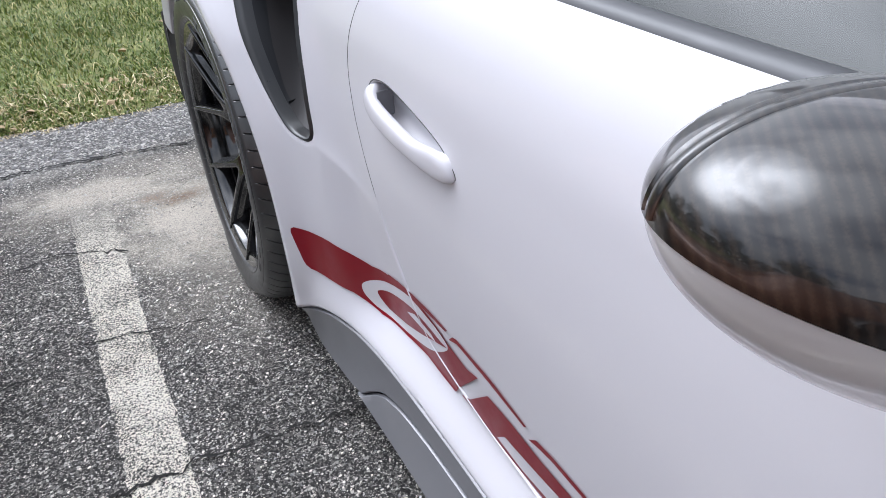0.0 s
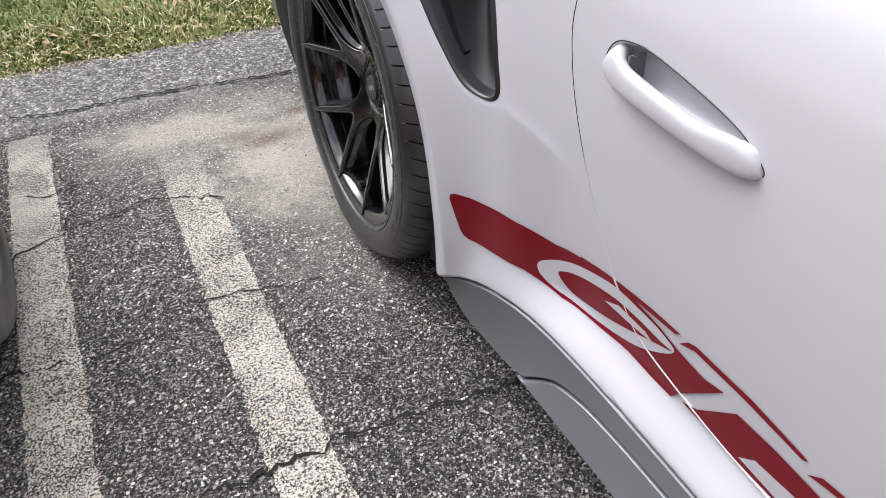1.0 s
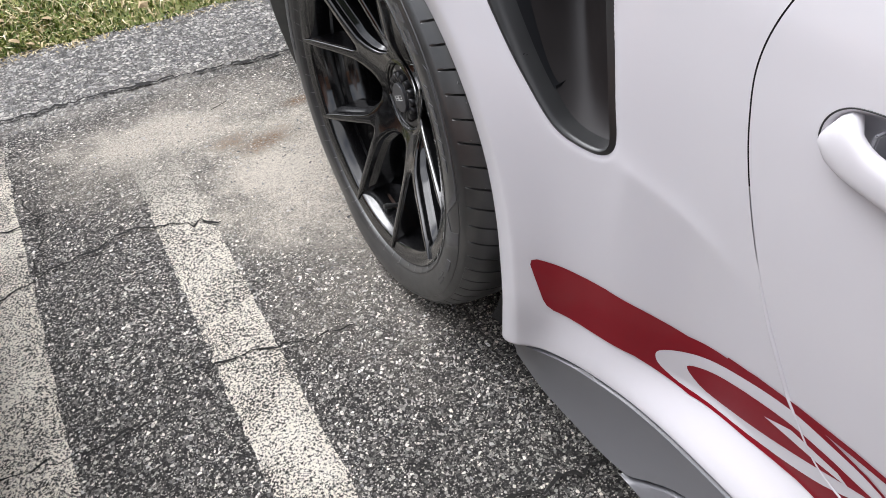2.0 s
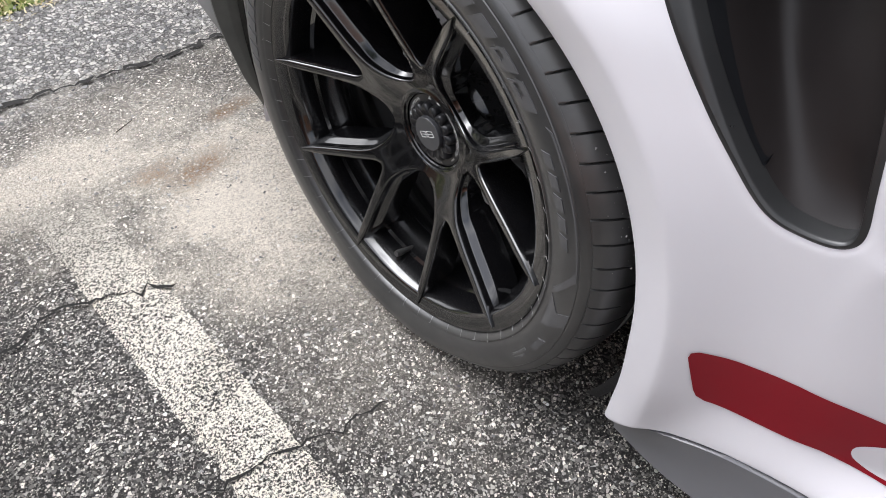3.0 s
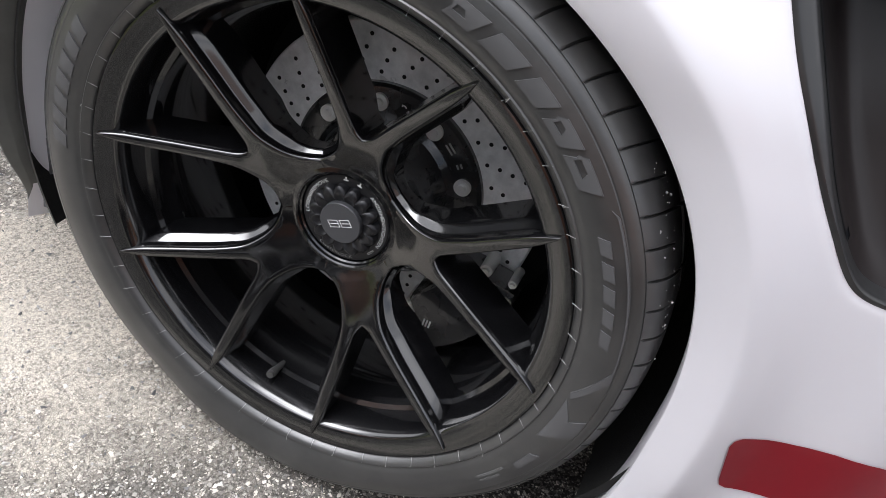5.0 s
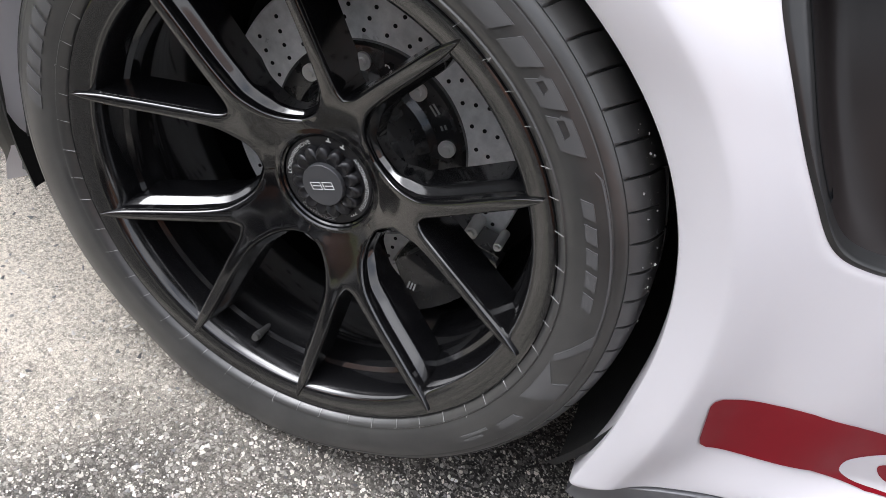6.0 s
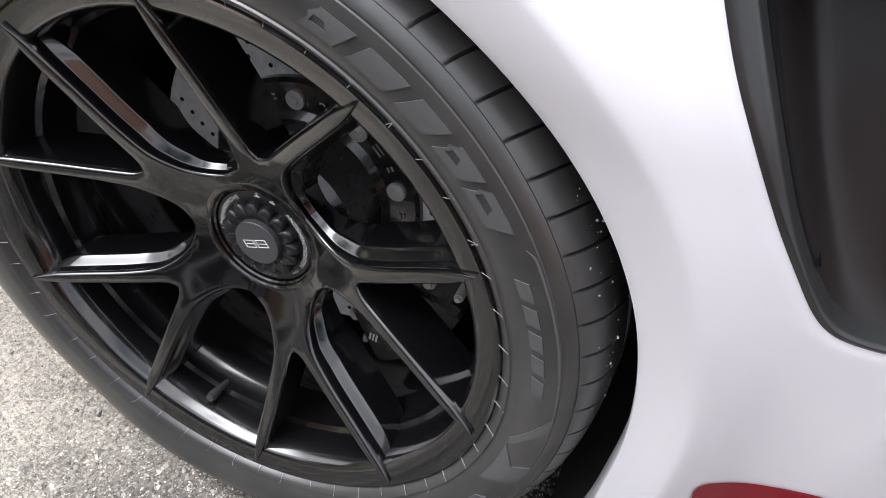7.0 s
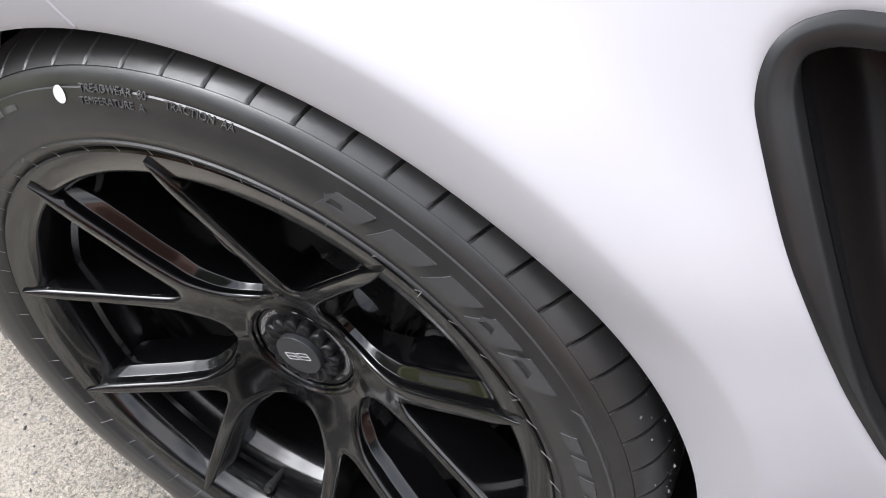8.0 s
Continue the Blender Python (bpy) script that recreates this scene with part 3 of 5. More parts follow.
def blades(name, n, seed, mat, depth, tall, lean, label, edge=0.0):
    rng = np.random.RandomState(seed)
    verts, faces = [], []
    for _ in range(n):
        x = -2.6 + 4.0 * rng.rand()
        back = depth * rng.rand() ** 1.5 - edge * rng.rand()
        y = lawn_edge(x) + back
        patch = 0.5 + noise.noise((x * 1.7, y * 1.7, 9))
        if rng.rand() > 0.35 + patch:
            continue
        z = 0.03 * (1 - math.exp(-max(0, back) / 0.10)) - 0.006 + 0.02 * noise.noise((x * 2, y * 2, 5)) * min(1, max(0, back) * 4)
        h = tall * (0.45 + 0.9 * rng.rand()) * (0.35 + 0.65 * min(1, max(back, 0) / 0.25))
        w = 0.0015 + 0.0026 * rng.rand()
        t, l = rng.rand() * 6.28, lean * (0.3 + rng.rand())
        c, s = math.cos(t), math.sin(t)
        u = rng.rand() * 6.28
        wx, wy = w * math.cos(u), w * math.sin(u)
        k = len(verts)
        verts += [(x - wx, y - wy, z), (x + wx, y + wy, z),
                  (x - wx * .8 + c * h * l * .35, y - wy * .8 + s * h * l * .35, z + h * .6), (x + wx * .8 + c * h * l * .35, y + wy * .8 + s * h * l * .35, z + h * .6),
                  (x + c * h * l, y + s * h * l, z + h * (1 - 0.35 * min(l, 1.6)))]
        faces += [(k, k + 1, k + 3, k + 2), (k + 2, k + 3, k + 4)]
    return tagged(flat_mesh(name, verts, faces, mat), label, "grass", kind="stuff")


blades("grass", 90000, 21, GRASS, 3.2, 0.042, 1.1, "short green lawn grass with dry patches")
blades("dry_grass", 7000, 22, STRAW, 0.35, 0.045, 1.7, "dry yellow grass along the lawn edge", edge=0.06)


def litter():
    rng = np.random.RandomState(31)
    base = flat_mesh("dead_leaf", [(-.03, 0, .004), (0, .016, .010), (.03, 0, .003), (0, -.015, .001), (-.012, .0, .014)], [(0, 4, 1), (4, 2, 1), (4, 3, 2), (0, 3, 4)], LEAFLITTER, soft=False)
    tagged(base, "curled pale dead leaf lying on the grass", "dead leaf", "dead leaves")
    for i in range(46):
        x = -1.6 + 2.0 * rng.rand()
        y = lawn_edge(x) + 1.2 * rng.rand() ** 1.4
        d = max(0, y - lawn_edge(x))
        m = pose(x, y, 0.012 + 0.034 * (1 - math.exp(-d / 0.1)), rng.rand() * 20, rng.rand() * 20, rng.rand() * 360)
        s = 0.4 + 0.7 * rng.rand()
        ob = base if i == 0 else base.copy()
        if i:
            scene.collection.objects.link(ob)
        ob.matrix_basis = m @ Matrix.Diagonal((s, s, s, 1))


litter()
bm = bmesh.new()
rod(bm, (-0.145, 0.76, 0.004), (-0.10, 0.775, 0.005), 0.0012, 0.0008, 6)
tagged(part("twig", bm, BARK), "thin dry twig lying on the asphalt", "twig")


# ---- the car ----
car = new("parked_car")
tagged(car, "white sports car with red side lettering and black wheels", "car")

INTAKE = rounded([(-0.315, 0.821), (-0.299, 0.820), (-0.288, 0.816), (-0.279, 0.809), (-0.275, 0.798), (-0.278, 0.782), (-0.287, 0.766), (-0.320, 0.719), (-0.352, 0.680), (-0.391, 0.633), (-0.424, 0.597), (-0.447, 0.573), (-0.466, 0.559), (-0.487, 0.553), (-0.515, 0.553), (-0.529, 0.562), (-0.5295, 0.578), (-0.522, 0.604), (-0.507, 0.656), (-0.490, 0.705), (-0.472, 0.765), (-0.455, 0.800), (-0.42, 0.819), (-0.36, 0.823)], 16)
INTAKE = relax(INTAKE, 20)


def fender():
    """The rear wing: a skin spread from the wheel arch out to the door gap, the sill and the shoulder."""
    low = [(y, float(SILL_Z(y))) for y in np.linspace(-0.400, -0.86, 80)]
    low += [(-0.86, z) for z in np.linspace(float(SILL_Z(-0.86)), float(SHUT_Z(-0.86)) - 0.0009, 12)[1:]]
    shut = [(y, float(SHUT_Z(y)) - 0.0009) for y in np.linspace(-0.855, -0.785, 26)] + [(float(SHUT_Y(z)) + 0.0009, z) for z in np.linspace(0.400, 0.885, 96)]
    top = [(y, 0.885 + 0.10 * math.sin(math.pi * (y + 0.753) / 1.6) if y < 0.3 else 0.98 - 0.3 * (y - 0.3)) for y in np.linspace(-0.735, 0.82, 150)]
    back = [(0.82, z) for z in np.linspace(0.82, 0.80, 6)] + [(y, 0.80 - 0.10 * (0.82 - y)) for y in np.linspace(0.80, 0.30, 52)]
    edge = np.array(low + shut + top + back)
    # rows follow the arch out to its crease, then spread to the rim of the panel
    inner = np.concatenate([np.linspace(0, 0.9, 14), [0.94, 0.97, 0.985, 1.0]])
    outer = np.concatenate([[0.006, 0.013, 0.022, 0.034], 0.034 + 0.966 * np.linspace(0, 1, 72)[1:] ** 1.2])
    rows = len(inner) + len(outer)
    verts = []
    for k in range(rows):
        for y, z in edge:
            dy, dz = y, z - HUB_Z
            far = math.hypot(dy, dz)
            rim = float(ARCH_R(arch_angle(y, z)))
            crease = rim + min(0.046, 0.9 * (far - rim))
            at = rim + inner[k] * (crease - rim) if k < len(inner) else crease + outer[k - len(inner)] * (far - crease)
            verts.append((dy * at / far, HUB_Z + dz * at / far))
    p = np.array(verts)
    # the skin folds in towards the intake
    gap = np.full(len(p), 1.0)
    close = (np.abs(p[:, 0] + 0.405) < 0.16) & (np.abs(p[:, 1] - 0.69) < 0.17)
    gap[close] = np.min(np.linalg.norm(p[close][:, None, :] - INTAKE[None, :, :], axis=2), axis=1)
    x = flank(p[:, 0], p[:, 1]) + 0.004 * np.maximum(0, 1 - gap / 0.010) ** 2
    cols = len(edge)
    faces = grid_faces(rows, cols)
    inn = inside(INTAKE, p[:, 0], p[:, 1])
    faces = [f for f in faces if not inn[list(f)].all()]
    used = sorted({i for f in faces for i in f})
    for i in used:
        if inn[i]:
            j = np.argmin(np.linalg.norm(INTAKE - p[i], axis=1))
            p[i] = INTAKE[j]
            x[i] = flank(*INTAKE[j]) + 0.004
    # the returned edge of the arch
    full = [(x[i], *p[i]) for i in range(len(p))]
    for d, sc in ((0.004, 0.997), (0.03, 0.998), (0.031, 1.02)):
        for j in range(cols):
            full.append((x[j] + d, p[j][0] * sc, HUB_Z + (p[j][1] - HUB_Z) * sc))
    n = len(p)
    for a, b in ((0, n), (n, n + cols), (n + cols, n + 2 * cols)):
        faces += [(a + j, a + j + 1, b + j + 1, b + j) for j in range(cols - 1)]
    return sharp(flat_mesh("rear_wing", full, faces, WHITE, car, "white painted rear wing with flared wheel arch"), 28)


HANDLE = rounded([(-0.722, 0.690), (-0.735, 0.709), (-0.765, 0.717), (-0.80, 0.716), (-0.874, 0.704), (-0.93, 0.690), (-0.964, 0.668), (-0.945, 0.656), (-0.90, 0.653), (-0.84, 0.652), (-0.77, 0.656), (-0.73, 0.668)], 16)


def bowl(y, z):
    """Depth of the hollow behind the door handle."""
    y, z = np.asarray(y), np.asarray(z)
    pts = np.stack([y.ravel(), z.ravel()], 1)
    d = np.full(len(pts), 0.0)
    near = (np.abs(pts[:, 0] + 0.842) < 0.13) & (np.abs(pts[:, 1] - 0.68) < 0.05)
    if near.any():
        q = pts[near]
        dist = np.min(np.linalg.norm(q[:, None] - HANDLE[None], axis=2), axis=1)
        d[near] = np.where(inside(HANDLE, q[:, 0], q[:, 1]), 0.026 * (1 - np.exp(-(dist / 0.011) ** 1.7)), 0)
    return d.reshape(y.shape)


def door():
    zs = np.concatenate([np.linspace(0.404, 0.63, 46)[:-1], np.linspace(0.63, 0.735, 84)[:-1], np.linspace(0.735, 0.866, 42)])
    front, back = -1.76, -0.6532
    line = np.concatenate([np.linspace(front, -1.0, 70)[:-1], np.linspace(-1.0, -0.70, 220)[:-1], np.linspace(-0.70, back, 16)])
    rows, cols = len(zs), len(line)
    part_way = (line - front) / (back - front)
    y = np.stack([front + part_way * (float(SHUT_Y(zz)) - 0.0009 - front) for zz in zs])
    z = np.repeat(zs[:, None], cols, 1)
    # below, the door ends at the line of the sill
    foot = SHUT_Z(y[0]) + 0.0009
    low = [0.404 - s * (0.404 - np.minimum(foot, 0.404)) for s in np.linspace(1, 0, 22)[:-1]]
    y = np.concatenate([np.repeat(y[:1], len(low), 0), y])
    z = np.concatenate([np.array(low), z])
    rows = len(z)
    x = flank(y, z) + bowl(y, z)
    verts = np.stack([x, y, z], 2).reshape(-1, 3).tolist()
    faces = grid_faces(rows, cols)
    # edges turned in along the gap
    k = len(verts)
    verts += [(x[i, -1] + 0.012, y[i, -1] + 0.0005, z[i, -1]) for i in range(rows)]
    faces += [(i * cols + cols - 1, (i + 1) * cols + cols - 1, k + i + 1, k + i) for i in range(rows - 1)]
    k = len(verts)
    verts += [(x[0, j] + 0.012, y[0, j], z[0, j]) for j in range(cols)]
    faces += [(j, j + 1, k + j + 1, k + j) for j in range(cols - 1)]
    return sharp(flat_mesh("door", verts, faces, WHITE, car, "white painted car door"), 45)


def sill_strip():
    ys = np.concatenate([np.linspace(-0.86, -1.2, 70), np.linspace(-1.22, -1.76, 20)])
    verts, rows = [], 18
    for s in np.linspace(0, 1, rows):
        for y in ys:
            z0, z1 = float(SILL_Z(y)), float(SHUT_Z(y)) - 0.0009
            z = z0 + s * (z1 - z0)
            verts.append((float(flank(y, z)), y, z))
    k = len(ys)
    faces = grid_faces(rows, k)
    for d in (0.012,):
        n = len(verts)
        verts += [(verts[(rows - 1) * k + j][0] + d, verts[(rows - 1) * k + j][1], verts[(rows - 1) * k + j][2]) for j in range(k)]
        faces += [((rows - 1) * k + j, (rows - 1) * k + j + 1, n + j + 1, n + j) for j in range(k - 1)]
    return sharp(flat_mesh("sill", verts, faces, WHITE, car, "white painted sill under the door"), 50)


fender()
sill_strip()
car_door = door()


def gap_backing():
    """Dark rubber channel behind the gap between wing and door."""
    p = SHUT_LINE
    t = np.gradient(p, axis=0)
    t /= np.linalg.norm(t, axis=1)[:, None]
    n = np.stack([-t[:, 1], t[:, 0]], 1)
    verts = []
    for (yy, z), (ny, nz) in zip(p, n):
        xx = float(flank(yy, z)) + 0.010
        verts += [(xx, yy - 0.010 * ny, z - 0.010 * nz), (xx, yy + 0.010 * ny, z + 0.010 * nz)]
    return flat_mesh("door_seal", verts, [(2 * i, 2 * i + 1, 2 * i + 3, 2 * i + 2) for i in range(len(p) - 1)], DARK, car, "black rubber door seal")


SHUT_LINE = np.array([(y, float(SHUT_Z(y))) for y in np.linspace(-1.76, -0.779, 500)] + [(float(SHUT_Y(z)), z) for z in np.linspace(0.405, 0.88, 240)])
gap_backing()


def edge_guard():
    """Raised lip added on the wing: it draws the highlight along the lower door gap."""
    p = SHUT_LINE[(SHUT_LINE[:, 0] > -1.25) & (SHUT_LINE[:, 1] < 0.60)]
    t = np.gradient(p, axis=0)
    t /= np.linalg.norm(t, axis=1)[:, None]
    n = np.stack([t[:, 1], -t[:, 0]], 1)
    verts = []
    for (yy, z), (ny, nz) in zip(p, n):
        w = float(smooth(0.60, 0.44, z))
        for o, up in ((-0.0008, -0.006), (-0.0008, 0.0010), (0.0, 0.0026), (0.0014, 0.0032), (0.0030, 0.0022), (0.0038, -0.001)):
            y2, z2 = yy + ny * o, z + nz * o
            verts.append((float(flank(y2, z2)) - (up * w - 0.003 * (1 - w)), y2, z2))
    flat_mesh("edge_guard", verts, grid_faces(len(p), 6), WHITE, car, "raised white lip for the highlight along the door gap")


edge_guard()


def handle():
    """The grip that bridges the hollow, thick at its rear end and pointed in front."""
    n, loops = 44, []
    for i in range(n):
        s = i / (n - 1)
        y = -0.728 - 0.236 * s
        z = 0.689 - 0.018 * s + 0.002 * math.sin(math.pi * s)
        skin = float(flank(y, z))
        out = 0.021 * math.sin(math.pi * min(1, max(0, s * 0.94 + 0.06))) ** 0.42
        tall = 0.0165 * (1 - 0.30 * s) * (min(1, s / 0.05) ** 0.5 if s < 0.05 else 1) * (min(1, (1 - s) / 0.07) ** 0.5)
        tall = max(tall, 0.0012)
        thick = 0.0085 if 0.12 < s < 0.86 else 0.0085 + 0.016 * (max(0, 0.12 - s) / 0.12 + max(0, s - 0.86) / 0.14)
        cx, w = skin - out + thick, thick
        top = 0.011 * smooth(0.2, 0.04, s) + 0.009 * smooth(0.62, 0.86, s) * smooth(1.0, 0.96, s)
        loop = []
        for a in np.linspace(0, 2 * math.pi, 20, endpoint=False):
            ca, sa = math.cos(a), math.sin(a)
            ca, sa = math.copysign(abs(ca) ** 0.7, ca), math.copysign(abs(sa) ** 0.7, sa)
            zz = z - 0.008 + (tall + (top if sa > 0 else 0)) * sa
            loop.append((cx + w * ca - 0.004 * sa * 0, y, zz))
        loops.append(loop)
    return loops_mesh("door_handle", loops, WHITE, car_door, "white painted door handle grip", True, True, 50)


handle()
bm = bmesh.new()
ring = [Vector((float(flank(y, z)) + 0.0002, y, z)) for y, z in HANDLE[::2]]
for a, b in zip(ring, ring[1:] + ring[:1]):
    rod(bm, a, b, 0.0008, None, 6)
part("handle_seam", bm, RUBBER_LIP, car_door, "thin dark seam round the handle")
bm = bmesh.new()
box(bm, float(flank(-0.762, 0.69)) + 0.006, -0.766, 0.688, 0.022, 0.004, 0.034, 0.001)
part("lock_flap", bm, SKIRT, car_door, "grey lock piece behind the handle")


# red side lettering, drawn as plain shapes
def gap_side(co):
    """Signed distance from the door gap."""
    i = int(np.argmin(np.hypot(SHUT_LINE[:, 0] - co.y, SHUT_LINE[:, 1] - co.z)))
    i = min(max(i, 1), len(SHUT_LINE) - 2)
    d = SHUT_LINE[i + 1] - SHUT_LINE[i - 1]
    d = d / np.linalg.norm(d)
    p = SHUT_LINE[i]
    return float(-d[1] * (co.y - p[0]) + d[0] * (co.z - p[1]))


def drape(points, lift, mat, name):
    """A thin film on the skin within a 2D outline, parted along the door gap."""
    bm = bmesh.new()
    vs = [bm.verts.new((0, y, z)) for y, z in points]
    es = [bm.edges.new((vs[i], vs[(i + 1) % len(vs)])) for i in range(len(vs))]
    bmesh.ops.triangle_fill(bm, use_beauty=True, use_dissolve=False, edges=es)

    for _ in range(6):
        long = [e for e in bm.edges if e.calc_length() > 0.0065]
        if not long:
            break
        bmesh.ops.subdivide_edges(bm, edges=long, cuts=1)
        bmesh.ops.triangulate(bm, faces=[f for f in bm.faces if len(f.verts) > 3])
    for level in (-0.0011, 0.0011):
        side = {v: gap_side(v.co) - level for v in bm.verts}
        for e in list(bm.edges):
            a, b = e.verts
            if side[a] * side[b] < 0 and abs(side[a]) < 0.02 and abs(side[b]) < 0.02:
                _, v = bmesh.utils.edge_split(e, a, side[a] / (side[a] - side[b]))
                side[v] = 0.0
        for f in list(bm.faces):
            on = [v for v in f.verts if side[v] == 0.0]
            if len(on) == 2 and len(f.verts) > 3 and not bm.edges.get(on):
                bmesh.utils.face_split(f, on[0], on[1])
    bmesh.ops.delete(bm, geom=[f for f in bm.faces if abs(gap_side(f.calc_center_median())) < 0.0011], context="FACES")
    bmesh.ops.triangulate(bm, faces=[f for f in bm.faces if len(f.verts) > 3])
    for v in bm.verts:
        v.co.x = float(flank(v.co.y, v.co.z)) - 1.6 * lift - 0.0010
    return part(name, bm, mat, car)


def smooth_outline(points, per=6):
    return [tuple(q) for q in rounded(points, per)]


BAND = [(-0.4612, 0.3726), (-0.4673, 0.3767), (-0.5162, 0.3792), (-0.5574, 0.3827), (-0.6037, 0.3812), (-0.6562, 0.3754), (-0.7007, 0.3827), (-0.7397, 0.3936), (-0.7749, 0.3998), (-0.8269, 0.3979), (-0.8710, 0.3930), (-0.9050, 0.3840), (-0.9520, 0.3790), (-0.9830, 0.3870), (-0.9175, 0.3153), (-0.9063, 0.2980), (-0.8671, 0.2978), (-0.8181, 0.2996), (-0.7506, 0.2926), (-0.6755, 0.2892), (-0.6052, 0.3005), (-0.5411, 0.2962), (-0.4909, 0.2965), (-0.4821, 0.3016), (-0.4774, 0.3107), (-0.4604, 0.3647)]
CRESCENT = smooth_outline([(-0.6274, 0.3236), (-0.6387, 0.3379), (-0.6690, 0.3540), (-0.7213, 0.3733), (-0.7809, 0.3898), (-0.8359, 0.3909), (-0.8760, 0.3880), (-0.9010, 0.3760), (-0.8620, 0.3412), (-0.8184, 0.3174), (-0.7513, 0.2986), (-0.6722, 0.2950), (-0.6366, 0.3054)], 4)
CORE = smooth_outline([(-0.6638, 0.3261), (-0.6768, 0.3383), (-0.7221, 0.3546), (-0.7834, 0.3703), (-0.8299, 0.3739), (-0.8779, 0.3728), (-0.8970, 0.3745), (-0.8563, 0.3569), (-0.8041, 0.3343), (-0.7452, 0.3145), (-0.6913, 0.3071)], 4)
SLIVER = [(-0.7624, 0.3491), (-0.7932, 0.3649), (-0.8485, 0.3650), (-0.8629, 0.3586), (-0.8258, 0.3532), (-0.7927, 0.3512)]
STROKE = [(-0.7049, 0.3859), (-0.7899, 0.4029), (-0.8520, 0.4099), (-0.9070, 0.4120), (-0.8980, 0.4050), (-0.8490, 0.4009), (-0.7859, 0.3939), (-0.7049, 0.3788)]
for shape, lift, mat, nm in (
        (BAND, 0.0006, RED, "red_stripe"), (STROKE, 0.0006, RED, "red_stripe"), (CRESCENT, 0.0009, WHITE, "white_shape"), (CORE, 0.0012, RED, "red_shape"), (SLIVER, 0.0015, WHITE, "white_shape"),
        ([(-0.9241, 0.3075), (-0.9504, 0.3205), (-1.0060, 0.3750), (-1.0630, 0.3760), (-1.1249, 0.3717), (-1.2100, 0.3740), (-1.3000, 0.3760), (-1.2767, 0.3032), (-1.1287, 0.3040), (-1.0423, 0.3027)], 0.0006, RED, "red_stripe"),
        ([(-0.9060, 0.3960), (-0.9200, 0.4110), (-0.9320, 0.4155), (-1.0200, 0.4140), (-1.0980, 0.4040), (-1.0920, 0.3985), (-1.0120, 0.4050), (-0.9320, 0.4070)], 0.0006, RED, "red_stripe"),
        ([(-1.1000, 0.3850), (-1.1170, 0.4000), (-1.1500, 0.4040), (-1.3000, 0.4030), (-1.3000, 0.3970), (-1.1470, 0.3950), (-1.1220, 0.3910)], 0.0006, RED, "red_stripe"),
        ([(-1.0209, 0.3131), (-1.0428, 0.3338), (-1.1043, 0.3394), (-1.1676, 0.3478), (-1.1423, 0.3158), (-1.0774, 0.3092)], 0.0009, WHITE, "white_shape"),
        ([(-1.1742, 0.3209), (-1.1989, 0.3571), (-1.2697, 0.3636), (-1.2573, 0.3259)], 0.0009, WHITE, "white_shape")):
    drape(shape, lift, mat, nm)


def skirt():
    """Side skirt: an upper flat panel and the blade under it."""
    ys = np.concatenate([np.linspace(-0.405, -1.2, 90), np.linspace(-1.25, -2.0, 16)])
    share = curve([(-2.0, 0.36), (-0.95, 0.36), (-0.854, 0.38), (-0.772, 0.45), (-0.72, 0.58), (-0.685, 0.78), (-0.655, 0.97), (-0.64, 1.0), (-0.405, 1.0)])
    low_x = curve([(-2.0, 0.047), (-0.68, 0.046), (-0.58, 0.044), (-0.48, 0.039), (-0.405, 0.040)])
    low_z = curve([(-2.0, 0.120), (-0.65, 0.117), (-0.55, 0.113), (-0.46, 0.108), (-0.405, 0.116)])

    def panel(y, f, d=0.0):
        zt, xt = float(SILL_Z(y)) - 0.0045, float(SILL_X(y)) + 0.002
        bow = 0.004 * math.sin(math.pi * min(1, max(0, f)))
        return (xt + f * (float(low_x(y)) - xt) + bow + d, y, zt + f * (float(low_z(y)) - zt))
    loops = []
    for y in ys:
        f = float(share(y))
        loops.append([panel(y, 0, 0.03), panel(y, 0, 0.004), panel(y, 0.03), panel(y, 0.35 * f), panel(y, 0.7 * f), panel(y, f - 0.03), panel(y, f, 0.003), panel(y, f, 0.06)])
    verts = [v for lp in loops for v in lp]
    sharp(flat_mesh("side_skirt", verts, grid_faces(len(loops), 8), SKIRT, car, "silver-grey painted side skirt"), 40)
    loops = []
    for y in np.concatenate([np.linspace(-0.648, -1.2, 70), np.linspace(-1.25, -2.0, 16)]):
        f = min(float(share(y)) + 0.05, 0.985)
        loops.append([panel(y, f, 0.05), panel(y, f, 0.0035), panel(y, f + 0.012, 0.001), panel(y, 0.5 * (f + 1), -0.001), panel(y, 0.995, -0.002), panel(y, 1.0, 0.0), panel(y, 1.0, 0.09)])
    sharp(flat_mesh("skirt_blade", [v for lp in loops for v in lp], grid_faces(len(loops), 7), SKIRT, car, "grey blade along the foot of the skirt"), 40)
    bm = bmesh.new()
    prism(bm, [(-0.42, 0.16), (-0.48, 0.195), (-0.66, 0.23), (-2.0, 0.23), (-2.0, 0.13), (-0.46, 0.125)], 0.095, 0.12)
    part("sill_core", bm, DARK, car)


skirt()


